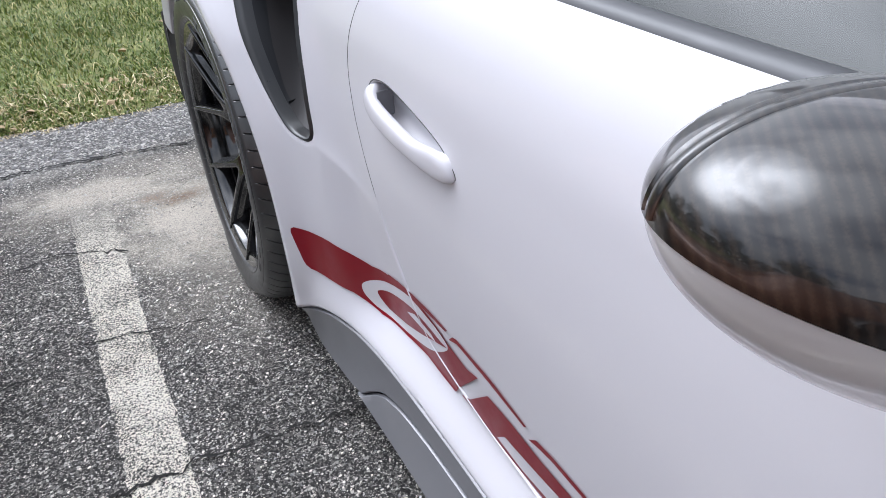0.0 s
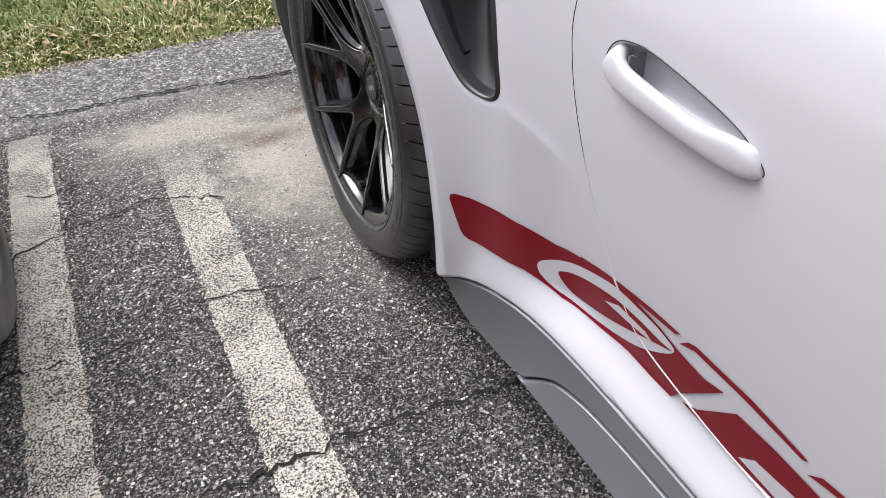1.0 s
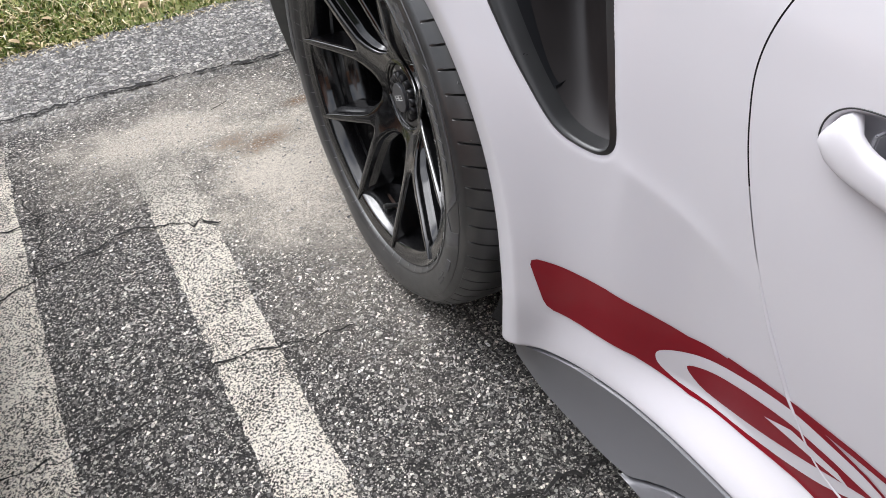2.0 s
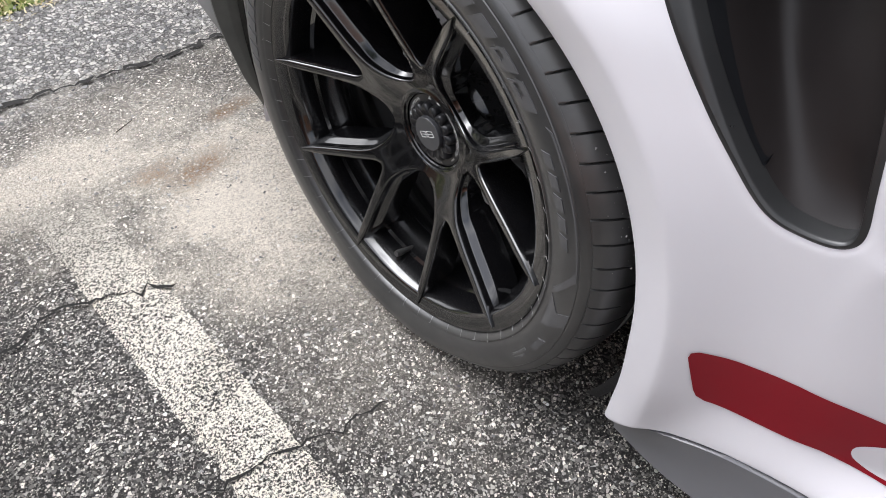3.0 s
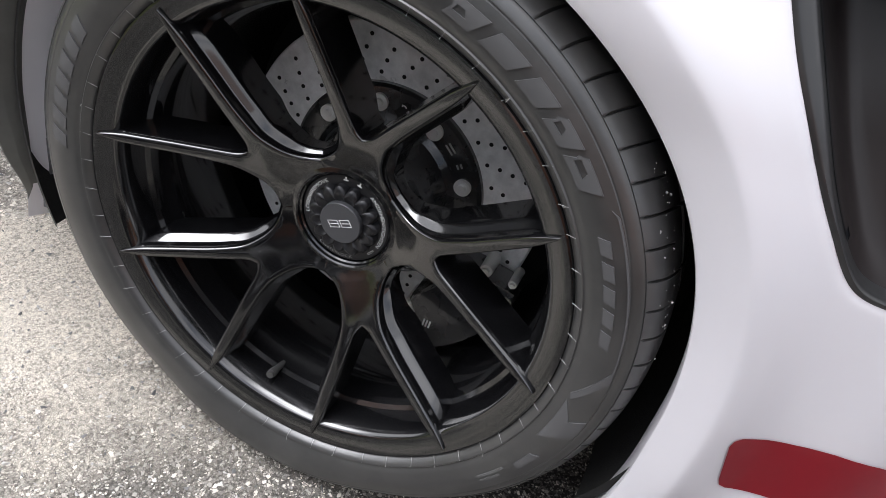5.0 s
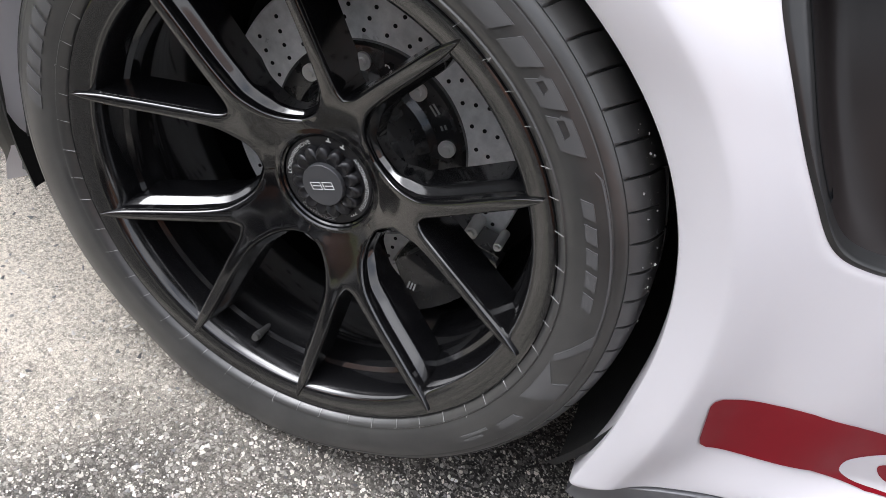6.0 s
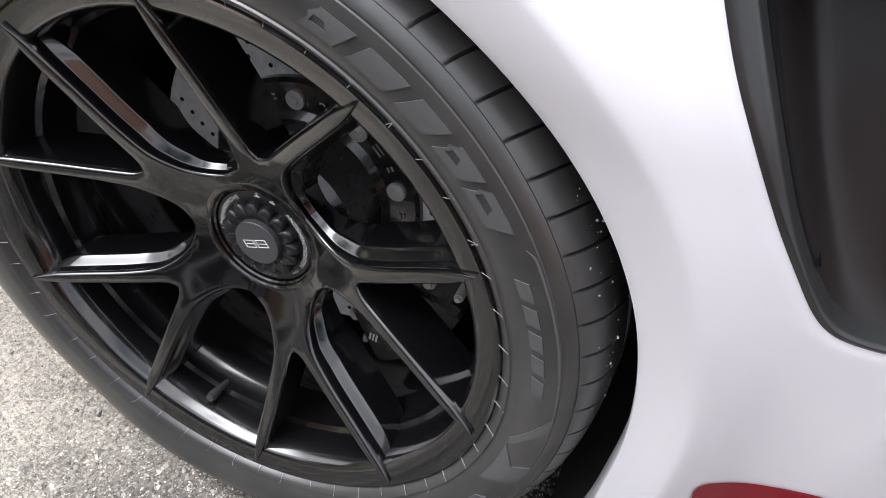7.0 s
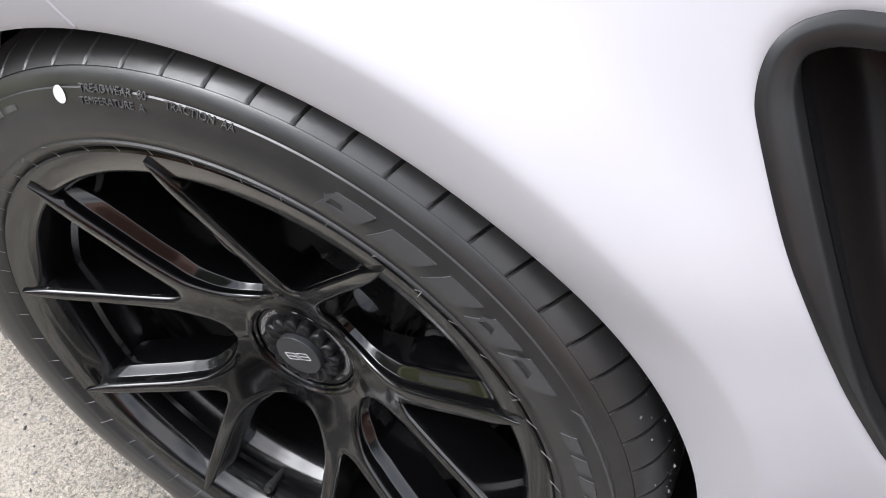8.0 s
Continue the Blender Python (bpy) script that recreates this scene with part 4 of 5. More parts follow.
def intake():
    """Air intake: a satin black frame, broad behind and above, round a duct that deepens towards the rear."""
    base = INTAKE
    y, z = base[:, 0], base[:, 1]
    wide = 0.0035 + 0.0100 * np.maximum(smooth(0.585, 0.74, z) * smooth(-0.47, -0.38, y), smooth(0.775, 0.812, z))

    def lift(pts, d):
        return [(float(flank(a, b)) + e, a, b) for (a, b), e in zip(pts, np.broadcast_to(d, len(pts)))]

    def inward(d, n):
        return relax(offset_loop(base, d), n)
    out = offset_loop(base, -0.003)
    loops = [lift(out, 0.006), lift(out, 0.0015), lift(offset_loop(base, 0.0006), -0.0010), lift(offset_loop(base, 0.002), -0.0012), lift(inward(wide * 0.35, 20), -0.0008), lift(inward(wide * 0.65, 50), 0.0002), lift(inward(wide * 0.88, 80), 0.0018), lift(inward(wide * 0.97, 90), 0.0036), lift(inward(wide, 100), 0.0065), lift(inward(wide + 0.0012, 100), 0.022)]
    loops_mesh("intake_frame", loops, PLASTIC, car, "satin black plastic frame of the air intake", angle=34)
    inner = inward(wide + 0.001, 100)
    c = inner.mean(0)
    wall = [lift(inner, 0.021)]
    for k in (0.985, 0.965, 0.94, 0.90, 0.85, 0.78, 0.68, 0.55, 0.40, 0.2, 0.05):
        pts = c + (inner - c) * k
        d = 0.040 + 0.075 * smooth(-0.50, -0.32, pts[:, 0])
        wall.append(lift(pts, 0.021 + (d - 0.021) * (1 - k ** 7)))
    loops_mesh("intake_duct", wall, DUCT, car, "brownish black curved inside of the air duct", cap_last=True, angle=60)
    # a lining panel on the rear wall, with a rounded lower end
    pick = [i for i in range(len(inner)) if inner[i, 0] > -0.44 and inner[i, 1] < 0.80 and z[i] < 0.80 and y[i] < -0.27]
    pick.sort(key=lambda i: -inner[i, 1])
    side = relax(offset_loop(inner, 0.0005), 4)[pick]
    verts, n = [], len(pick)
    for i, p in enumerate(side):
        u = i / (n - 1)
        deep = 0.042 * math.sqrt(max(0.0, 1 - max(0.0, (u - 0.86) / 0.14) ** 2)) + 0.001
        skin = float(flank(*p))
        for v in np.linspace(0, 1, 6):
            q = p + (c - p) * 0.05 * v
            verts.append((skin + 0.020 + deep * v, *q))
        verts.append((skin + 0.020 + deep, *(p + (c - p) * 0.02)))
    sharp(flat_mesh("duct_lining", verts, grid_faces(n, 7), LINING, car, "black lining panel inside the duct"), 50)


intake()


# window sill, side glass and the rest of the shell
def shell():
    ys = np.linspace(-1.76, -0.66, 60)
    loops = []
    for y in ys:
        x0, z0 = float(DOOR_X(0.866)), 0.866
        loops.append([(x0 - 0.002, y, z0 - 0.004), (x0 + 0.001, y, z0 + 0.004), (x0 + 0.010, y, z0 + 0.010), (x0 + 0.018, y, z0 + 0.010)])
    sharp(flat_mesh("window_trim", [v for l in loops for v in l], grid_faces(60, 4), TRIM, car, "satin grey window trim strip"), 50)
    loops = [[(0.171, y, 0.868), (0.173, y, 0.873), (0.178, y, 0.876), (0.183, y, 0.870)] for y in ys]
    flat_mesh("window_seal", [v for l in loops for v in l], grid_faces(60, 4), RUBBER_LIP, car, "black rubber window seal")
    verts = []
    for y in np.linspace(-1.80, -0.62, 24):
        for s in np.linspace(0, 1, 10):
            verts.append((0.180 + 0.25 * s + 0.05 * s * s, y + 0.25 * s * (1 if y < -1.2 else -0.2), 0.868 + 0.36 * s))
    flat_mesh("side_window", verts, grid_faces(24, 10), GLASS, car, "dark tinted side window glass")
    # roof, tail, bonnet and far side as one plain skin
    secs = [(-3.42, 0.30, 0.62, 0.30, 0.62), (-3.2, 0.12, 0.70, 0.2, 0.74), (-2.6, 0.05, 0.80, 0.2, 0.86), (-1.9, 0.10, 0.87, 0.2, 0.93), (-1.75, 0.168, 0.886, 0.26, 0.95), (-1.3, 0.30, 0.887, 0.47, 1.25), (-0.9, 0.30, 0.887, 0.48, 1.28), (-0.6, 0.30, 0.90, 0.48, 1.26), (0.0, 0.125, 0.952, 0.45, 1.12), (0.4, 0.13, 0.945, 0.4, 0.99), (0.82, 0.14, 0.82, 0.3, 0.86), (0.9, 0.25, 0.6, 0.4, 0.62)]
    verts = []
    for y, x0, z0, x1, z1 in secs:
        for u in np.linspace(0, 1, 24):
            a = abs(2 * u - 1)
            k = 1 - a
            x = x0 + (x1 - x0) * min(1, k * 4)
            z = z0 + (z1 - z0) * min(1, k * 4) ** 0.6 + 0.04 * max(0, k - 0.25)
            x = x if u < 0.5 else 1.86 - x
            if 0.25 <= k:
                x = x1 + (1.86 - 2 * x1) * (u - 0.125) / 0.75
            verts.append((x, y, z))
    flat_mesh("upper_shell", verts, grid_faces(len(secs), 24), WHITE, car, "white painted bonnet, roof and tail")
    bm = bmesh.new()
    box(bm, 1.0, -1.25, 0.42, 1.3, 3.9, 0.5, 0.03)
    part("cabin_tub", bm, DARK, car)
    # nose, far side and tail below the shoulder
    plan = rounded([(0.30, -3.42), (0.93, -3.52), (1.56, -3.42), (1.80, -3.0), (1.82, -1.9), (1.76, -1.2), (1.84, -0.5), (1.86, 0.1), (1.78, 0.7), (1.5, 0.88), (0.93, 0.92), (0.36, 0.88)], 10)
    k0 = int(np.argmin(np.hypot(plan[:, 0] - 0.36, plan[:, 1] - 0.88)))
    k1 = int(np.argmin(np.hypot(plan[:, 0] - 0.30, plan[:, 1] + 3.42)))
    around = np.roll(plan, -k1, 0)[:(k0 - k1) % len(plan) + 1]
    verts = []
    for s in np.linspace(0, 1, 10):
        for x, y in around:
            top = 0.63 + 0.25 * float(smooth(-3.4, -2.6, y)) - 0.06 * float(smooth(0.3, 0.9, y))
            z = 0.17 + s * (top - 0.17)
            tuck = 0.03 * (1 - s) + 0.02 * s
            verts.append((x + (0.93 - x) * tuck, y + (-1.3 - y) * tuck * 0.5, z))
    flat_mesh("lower_shell", verts, grid_faces(10, len(around)), WHITE, car, "white painted nose, far side and tail")
    # front wing ahead of the door
    ys2, zs2 = np.linspace(-3.35, -1.765, 40), np.linspace(0.2, 0.85, 24)
    verts, faces = [], []
    for z in zs2:
        for y in ys2:
            nose = 0.25 * smooth(-2.9, -3.4, y) ** 1.5
            verts.append((float(flank(-1.76, z)) - 0.05 * smooth(-1.8, -2.3, y) + nose, y, z))
    for fc in grid_faces(24, 40):
        cy = np.mean([verts[i][1] for i in fc])
        cz = np.mean([verts[i][2] for i in fc])
        if math.hypot(cy + 2.457, cz - 0.34) > 0.37:
            faces.append(fc)
    flat_mesh("front_wing", verts, faces, WHITE, car, "white painted front wing")


shell()


def mirror():
    """Wing mirror: carbon upper shell, pale lower shell, glass and arm."""
    c = Vector(MIRROR_AT)
    turn = Euler([radians(a) for a in MIRROR_TURN]).to_matrix()
    rx, ry, rz = MIRROR_SIZE

    def point(u, v):
        cu, su, cv, sv = math.cos(u), math.sin(u), math.cos(v), math.sin(v)
        x = rx * cv * cu
        y = ry * cv * su
        y = min(y, ry * 0.45)
        z = rz * sv
        return c + turn @ Vector((x, y, z))
    cols = 96
    us = np.linspace(0, 2 * math.pi, cols, endpoint=False)

    def skin(name, lo, hi, mat, grow, label, parent):
        vs = np.linspace(lo, hi, 40)
        verts = []
        for v in vs:
            for u in us:
                split = -0.05 * math.sin(u)
                t = lo + (hi - lo) * (v - lo) / (hi - lo)
                q = point(u, t + split * (1 - abs(t) / (math.pi / 2)))
                verts.append(c + (q - c) * grow)
        return flat_mesh(name, verts, grid_faces(40, cols, True), mat, parent, label)
    cap = skin("wing_mirror", MIRROR_SPLIT, math.pi / 2, CARBON, 1.0, "glossy carbon fibre mirror cap", car)
    skin("lower_cover", -math.pi / 2, MIRROR_SPLIT - 0.012, SILVER, 0.992, "pale silver lower mirror cover", cap)
    verts, n = [], 70
    for h, g in ((0.08, 0.995), (0.095, 1.014), (0.135, 1.014), (0.15, 0.985), (0.17, 0.985), (0.185, 1.012), (0.22, 1.0)):
        w = math.sqrt(1 - h * h) * g
        for a in np.linspace(-0.1, math.pi + 0.1, n):
            verts.append(c + turn @ Vector((rx * w * math.cos(a), ry * h, rz * w * math.sin(a))))
    flat_mesh("cap_rib", verts, grid_faces(7, n), CARBON, cap, "raised double rib along the cap")
    bm = bmesh.new()
    rod(bm, c + Vector((rx * 0.5, 0.01, -rz * 0.6)), (0.20, c.y - 0.03, 0.875), 0.022, 0.03, 16)
    part("mirror_arm", bm, PLASTIC, cap, "black mirror arm")


MIRROR_AT, MIRROR_SIZE, MIRROR_TURN = (0.0504, -1.4759, 0.8751), (0.128, 0.0851, 0.058), (-0.4, 16.1, -14.0)
MIRROR_SPLIT = -0.14
mirror()


# ---- the rear wheel ----
CAMBER = 1.5
wheel_at = pose(0, 0, HUB_Z, 0, CAMBER, 0)
wheel = lathe("rear_wheel", [(0.2815, 0.010), (0.2815, 0.003), (0.2795, 0.0005), (0.2775, 0.0), (0.2600, 0.0045), (0.2565, 0.0065), (0.2535, 0.011), (0.2500, 0.030), (0.2490, 0.048), (0.2440, 0.052), (0.2425, 0.070), (0.2400, 0.074), (0.2360, 0.10), (0.2330, 0.16), (0.2330, 0.27), (0.25, 0.29)], RIM, car, 240, "satin black alloy wheel rim", angle=28)
wheel.matrix_basis = wheel_at

SEGS = 1400


def tread(r, x, t, i):
    if 0.0 < x < 0.10 and r > 0.3438:
        if i % 20 == 0 and ((i // 20) % 2 == 0 or x < 0.040):
            r -= 0.0045 * float(smooth(0.0006, 0.006, x))
    zz = r * math.sin(t)
    if zz < -HUB_Z + 0.002 and r > 0.33:
        r = (HUB_Z - 0.002) / -math.sin(t)
    if math.sin(t) < -0.8:
        x -= 0.006 * float(smooth(-0.86, -1.0, math.sin(t))) * float(smooth(0.29, 0.33, r)) * (1 if x < 0.1 else 0)
    return r, x, 0.9 * max(0, x) if math.sin(t) > -0.9 else 0.0


lathe("tyre", [(0.272, 0.020), (0.2785, 0.008), (0.2815, 0.0015), (0.2845, -0.0025), (0.2875, -0.0055), (0.2895, -0.0062), (0.2908, -0.0050), (0.2925, -0.0052), (0.2942, -0.0066), (0.300, -0.0080), (0.308, -0.0098), (0.316, -0.0102), (0.324, -0.0092), (0.3312, -0.0074), (0.3320, -0.0062), (0.3330, -0.0062), (0.3340, -0.0062), (0.3390, -0.0030), (0.3420, -0.0012), (0.3432, 0.0004), (0.3440, -0.0002), (0.3475, 0.0035), (0.3510, 0.008), (0.3545, 0.0135), (0.3578, 0.021), (0.3605, 0.030), (0.3628, 0.042), (0.3645, 0.056), (0.3655, 0.070), (0.3600, 0.072), (0.3600, 0.082), (0.3660, 0.084), (0.3668, 0.12), (0.3610, 0.122), (0.3610, 0.134), (0.367, 0.136), (0.367, 0.20), (0.365, 0.26), (0.357, 0.295), (0.34, 0.315), (0.30, 0.318)], RUBBER, wheel, SEGS, "black low-profile tyre with slotted shoulder", tread, 34)


SPOKE_X = curve([(0.03, 0.079), (0.060, 0.075), (0.080, 0.065), (0.10, 0.0545), (0.12, 0.0455), (0.16, 0.031), (0.20, 0.0185), (0.24, 0.006), (0.27, -0.002)])


def spoke_mesh():
    """One Y-shaped spoke: two blades from a broad root, with bevelled edges and deep flanks."""
    half = []
    for deg in (36, 32, 28):
        half.append((0.0745 * math.cos(radians(deg)) + 0.002 * (36 - deg) / 8, 0.0745 * math.sin(radians(deg))))
    half += [(0.0745, 0.0310), (0.0850, 0.0255), (0.0980, 0.0228), (0.1100, 0.0232)]
    arm = [(0.125, 7.6, 0.0070), (0.14, 9.6, 0.0056), (0.16, 12.0, 0.0046), (0.18, 14.0, 0.0041), (0.20, 15.7, 0.0038), (0.22, 17.1, 0.0035), (0.24, 18.2, 0.0031), (0.254, 18.9, 0.0024), (0.264, 19.4, 0.0014)]
    outer = [(r * math.cos(radians(d)) - w * math.sin(radians(d)) * 0.9, r * math.sin(radians(d)) + w) for r, d, w in arm]
    tip = [(0.2725 * math.cos(radians(19.7)), 0.2725 * math.sin(radians(19.7)))]
    inner = [(r * math.cos(radians(d)) + w * math.sin(radians(d)) * 0.9, r * math.sin(radians(d)) - w) for r, d, w in arm[::-1]]
    crotch = [(0.1235, 0.0034), (0.1215, 0.0)]
    side = half + outer + tip + inner + crotch
    fine = []
    for a, b in zip(side[:-1], side[1:]):
        k = max(1, int(math.dist(a, b) / 0.003))
        fine += [(a[0] + (b[0] - a[0]) * s / k, a[1] + (b[1] - a[1]) * s / k) for s in range(k)]
    fine.append(side[-1])
    f = np.array(fine)
    keep = [0, len(f) - 1, int(np.argmax(np.hypot(f[:, 0], f[:, 1])))]
    for _ in range(10):
        g = f.copy()
        g[1:-1] = 0.25 * f[:-2] + 0.5 * f[1:-1] + 0.25 * f[2:]
        g[keep] = f[keep]
        f = g
    fine = [tuple(p) for p in f]
    right = [(a, -b) for a, b in fine[:-1]][::-1]
    edge = np.array(fine + right)  # from one valley round both blades to the other valley
    t = np.gradient(edge, axis=0)
    t /= np.linalg.norm(t, axis=1)[:, None] + 1e-9
    out = np.stack([t[:, 1], -t[:, 0]], 1)
    # outward is away from the metal
    mid = len(edge) // 4
    hub_arc = [(0.058 * math.cos(a), 0.058 * math.sin(a)) for a in np.linspace(-radians(36), radians(36), 9)]
    poly = [tuple(p) for p in edge] + hub_arc
    if inside(poly, edge[mid, 0] + out[mid, 0] * 0.001, edge[mid, 1] + out[mid, 1] * 0.001):
        out = -out
    r = np.linalg.norm(edge, axis=1)
    bm = bmesh.new()

    def lay(p, x):
        return [bm.verts.new((x[i], p[i][0], p[i][1])) for i in range(len(p))]
    front = [bm.verts.new((float(SPOKE_X(math.hypot(*p))), *p)) for p in poly]
    es = [bm.edges.new((front[i], front[(i + 1) % len(front)])) for i in range(len(front))]
    bmesh.ops.triangle_fill(bm, use_beauty=True, use_dissolve=False, edges=es)
    for _ in range(3):
        long = [e for e in bm.edges if e.calc_length() > 0.009 and not e.is_boundary]
        if not long:
            break
        bmesh.ops.subdivide_edges(bm, edges=long, cuts=1)
        bmesh.ops.triangulate(bm, faces=[f for f in bm.faces if len(f.verts) > 3])
    for v in bm.verts:
        v.co.x = float(SPOKE_X(math.hypot(v.co.y, v.co.z)))
    sx = SPOKE_X(r)
    close = np.clip((0.274 - r) / 0.03, 0.0, 1)
    deep = 0.024 + 0.034 * np.clip((r - 0.07) / 0.08, 0, 1) + 0.004 * close
    broad = (0.0010 + 0.0026 * close)[:, None]
    round_edge = [lay(edge + out * broad * math.sin(a), sx + (0.002 + 0.0045 * close) * (1 - math.cos(a))) for a in np.linspace(0, 1.4, 5)[1:]]
    # the flanks that face the next spoke drop, step out along a sloping ledge to a second ridge, then drop again
    tip_at = int(np.argmax(r[:len(fine)]))
    away = np.arange(len(edge))
    away = (away <= tip_at) | (away >= len(edge) - 1 - tip_at)
    wide = (0.6 + 0.4 * smooth(0.082, 0.105, r)) * smooth(0.268, 0.225, r) * away
    start = 0.0030 * close + 0.001
    # depth and step-out of each row of the flank, in millimetres
    PROFILE = [(5.5, 0), (9.0, 0.2), (12.2, 0.5), (13.0, 0.7), (13.7, 1.1), (14.6, 1.8), (17.0, 3.7), (19.5, 5.7), (22.5, 8.0), (23.3, 8.5), (24.0, 8.7), (28.0, 9.0), (33.0, 9.3)]
    scale = deep / 0.062
    rows = [lay(edge + out * (start + 0.001 * o * wide)[:, None], sx + 0.001 * d * scale) for d, o in PROFILE]
    l4 = lay(edge + out * (start + 0.0098 * wide)[:, None], sx + deep)
    bm.verts.ensure_lookup_table()
    face_pts = [v for f in bm.faces for v in f.verts]
    spots = np.array([(v.co.y, v.co.z) for v in face_pts])
    lip = [face_pts[int(np.argmin(np.hypot(spots[:, 0] - p[0], spots[:, 1] - p[1])))] for p in edge]
    chain = [lip, *round_edge, *rows, l4]
    for a, b in zip(chain[:-1], chain[1:]):
        for i in range(len(edge) - 1):
            bm.faces.new((a[i], a[i + 1], b[i + 1], b[i]))
    return bm


first = part("spoke", spoke_mesh(), RIM, wheel, "", True, 42)
for k in range(5):
    ob = first if k == 0 else first.copy()
    if k:
        scene.collection.objects.link(ob)
    ob.matrix_basis = pose(0, 0, 0, 22 - 72 * k, 0, 0)

# pads where the blades meet the rim
bm = bmesh.new()
box(bm, 0.050, 0, 0, 0.046, 0.024, 0.013, 0.004)
pad = part("blade_foot", bm, RIM, wheel)
feet = [22 - 72 * k + s * 19.3 for k in range(5) for s in (-1, 1)]
for i, a in enumerate(feet):
    ob = pad if i == 0 else pad.copy()
    if i:
        scene.collection.objects.link(ob)
    ob.matrix_basis = pose(0, 0, 0, a, 0, 0) @ pose(0.0, 0.2380, 0, 0, 0, 0)

lathe("hub_ring", [(0.0690, 0.0745), (0.0625, 0.0722), (0.0600, 0.0715), (0.0582, 0.0730), (0.0572, 0.0760), (0.0555, 0.0775), (0.0545, 0.0835)], RIM, wheel, 120, angle=25)
nut = lathe("centre_lock_nut", [(0.0550, 0.083), (0.0545, 0.0800), (0.0535, 0.0790), (0.0425, 0.0790), (0.0420, 0.0805), (0.0380, 0.0805)], HUBBLACK, wheel, 120, "black centre-lock wheel nut", angle=25)


def crown(r, x, t, i):
    if r > 0.0275:
        r += 0.0068 * (abs(math.cos(7.5 * t)) ** 0.8 - 0.8) * (1 if r > 0.034 else 0.6)
    return r, x


lathe("nut_crown", [(0.0435, 0.0805), (0.0430, 0.0748), (0.0422, 0.0720), (0.0400, 0.0700), (0.0365, 0.0690), (0.0320, 0.0700), (0.0290, 0.0720), (0.0256, 0.0725), (0.0250, 0.0735)], HUBBLACK, nut, 480, "toothed crown of the nut", crown, 30)
lathe("nut_cap", [(0.0255, 0.0735), (0.0252, 0.0672), (0.0245, 0.0663), (0.014, 0.0661), (0.0005, 0.0660)], CAP, nut, 72, "matt grey centre cap", angle=25)


def ring_text(text, size, radius, start, x, mat, parent, name, depth=0.0, fit_to=None, flip=False, shear=0.0, xs=None):
    """Words bent round the axle; start is the angle of the first letter, in degrees from the rear, over the top."""
    cu = bpy.data.curves.new(name, "FONT")
    cu.body, cu.size, cu.extrude, cu.shear = text, size, depth, shear
    ob = bpy.data.objects.new(name, cu)
    scene.collection.objects.link(ob)
    bpy.context.view_layer.update()
    me = bpy.data.meshes.new_from_object(ob.evaluated_get(bpy.context.evaluated_depsgraph_get()))
    bpy.data.objects.remove(ob)
    bpy.data.curves.remove(cu)
    me.name = name
    wide = max(v.co.x for v in me.vertices) if len(me.vertices) else 1
    k = (radians(fit_to) * radius / wide) if fit_to else 1
    for v in me.vertices:
        u, w, h = v.co.x * k, v.co.y, v.co.z
        if flip:
            a, r = radians(start) - u / radius, radius - w
        else:
            a, r = radians(start) + u / radius, radius + w
        xx = x if xs is None else float(xs(r)) + x
        v.co = Vector((xx - h, r * math.cos(a), r * math.sin(a)))
    me.materials.append(mat)
    o = new(name, me)
    o.parent = parent
    return o


ring_text("ANZIEHEN/TIGHTEN", 0.0064, 0.0462, 118, 0.0787, MARKING, nut, "tighten_print", fit_to=82)
ring_text(">>>", 0.0064, 0.0462, 208, 0.0787, MARKING, nut, "arrow_print", fit_to=12)
ring_text("LÖSEN/REMOVE", 0.0064, 0.0462, -18, 0.0787, MARKING, nut, "remove_print", fit_to=68)
ring_text("CENTERLOCK", 0.0052, 0.0515, -62, 0.0787, GREYMARK, nut, "centre_print", fit_to=52, flip=True)
for a in (78, 98):
    bm = bmesh.new()
    box(bm, 0.0788, 0.0490, 0, 0.0006, 0.0012, 0.006)
    box(bm, 0.0788, 0.0515, 0, 0.0006, 0.0030, 0.0016)
    part("lock_mark", bm, MARKING, nut).matrix_basis = pose(0, 0, 0, a, 0, 0)
# the outlined sign on the cap, as plain slanted frames
bm = bmesh.new()
for y0 in (-0.0145, 0.0005):
    pts = [(y0, -0.0042), (y0 + 0.012, -0.0042), (y0 + 0.014, 0.0042), (y0 + 0.002, 0.0042)]
    for a, b in zip(pts, pts[1:] + pts[:1]):
        rod(bm, (0.0658, *a), (0.0658, *b), 0.00035, None, 6)
    rod(bm, (0.0658, y0 + 0.001, 0.0), (0.0658, y0 + 0.011, 0.0), 0.0004, None, 6)
part("cap_sign", bm, MARKING, nut).matrix_basis = pose(0, 0, 0, -28, 0, 0)

bm = bmesh.new()
rod(bm, (0.062, 0, 0), (0.040, 0, 0), 0.0042, 0.0036, 14)
rod(bm, (0.041, 0, 0), (0.026, 0, 0), 0.0052, 0.0048, 14)
rod(bm, (0.034, 0, 0), (0.031, 0, 0), 0.0060, 0.0060, 14)
va = radians(-84)
part("tyre_valve", bm, RUBBER, wheel, "black rubber valve with cap").matrix_basis = pose(0, 0.232 * math.cos(va), 0.232 * math.sin(va), 0, 14, 0)

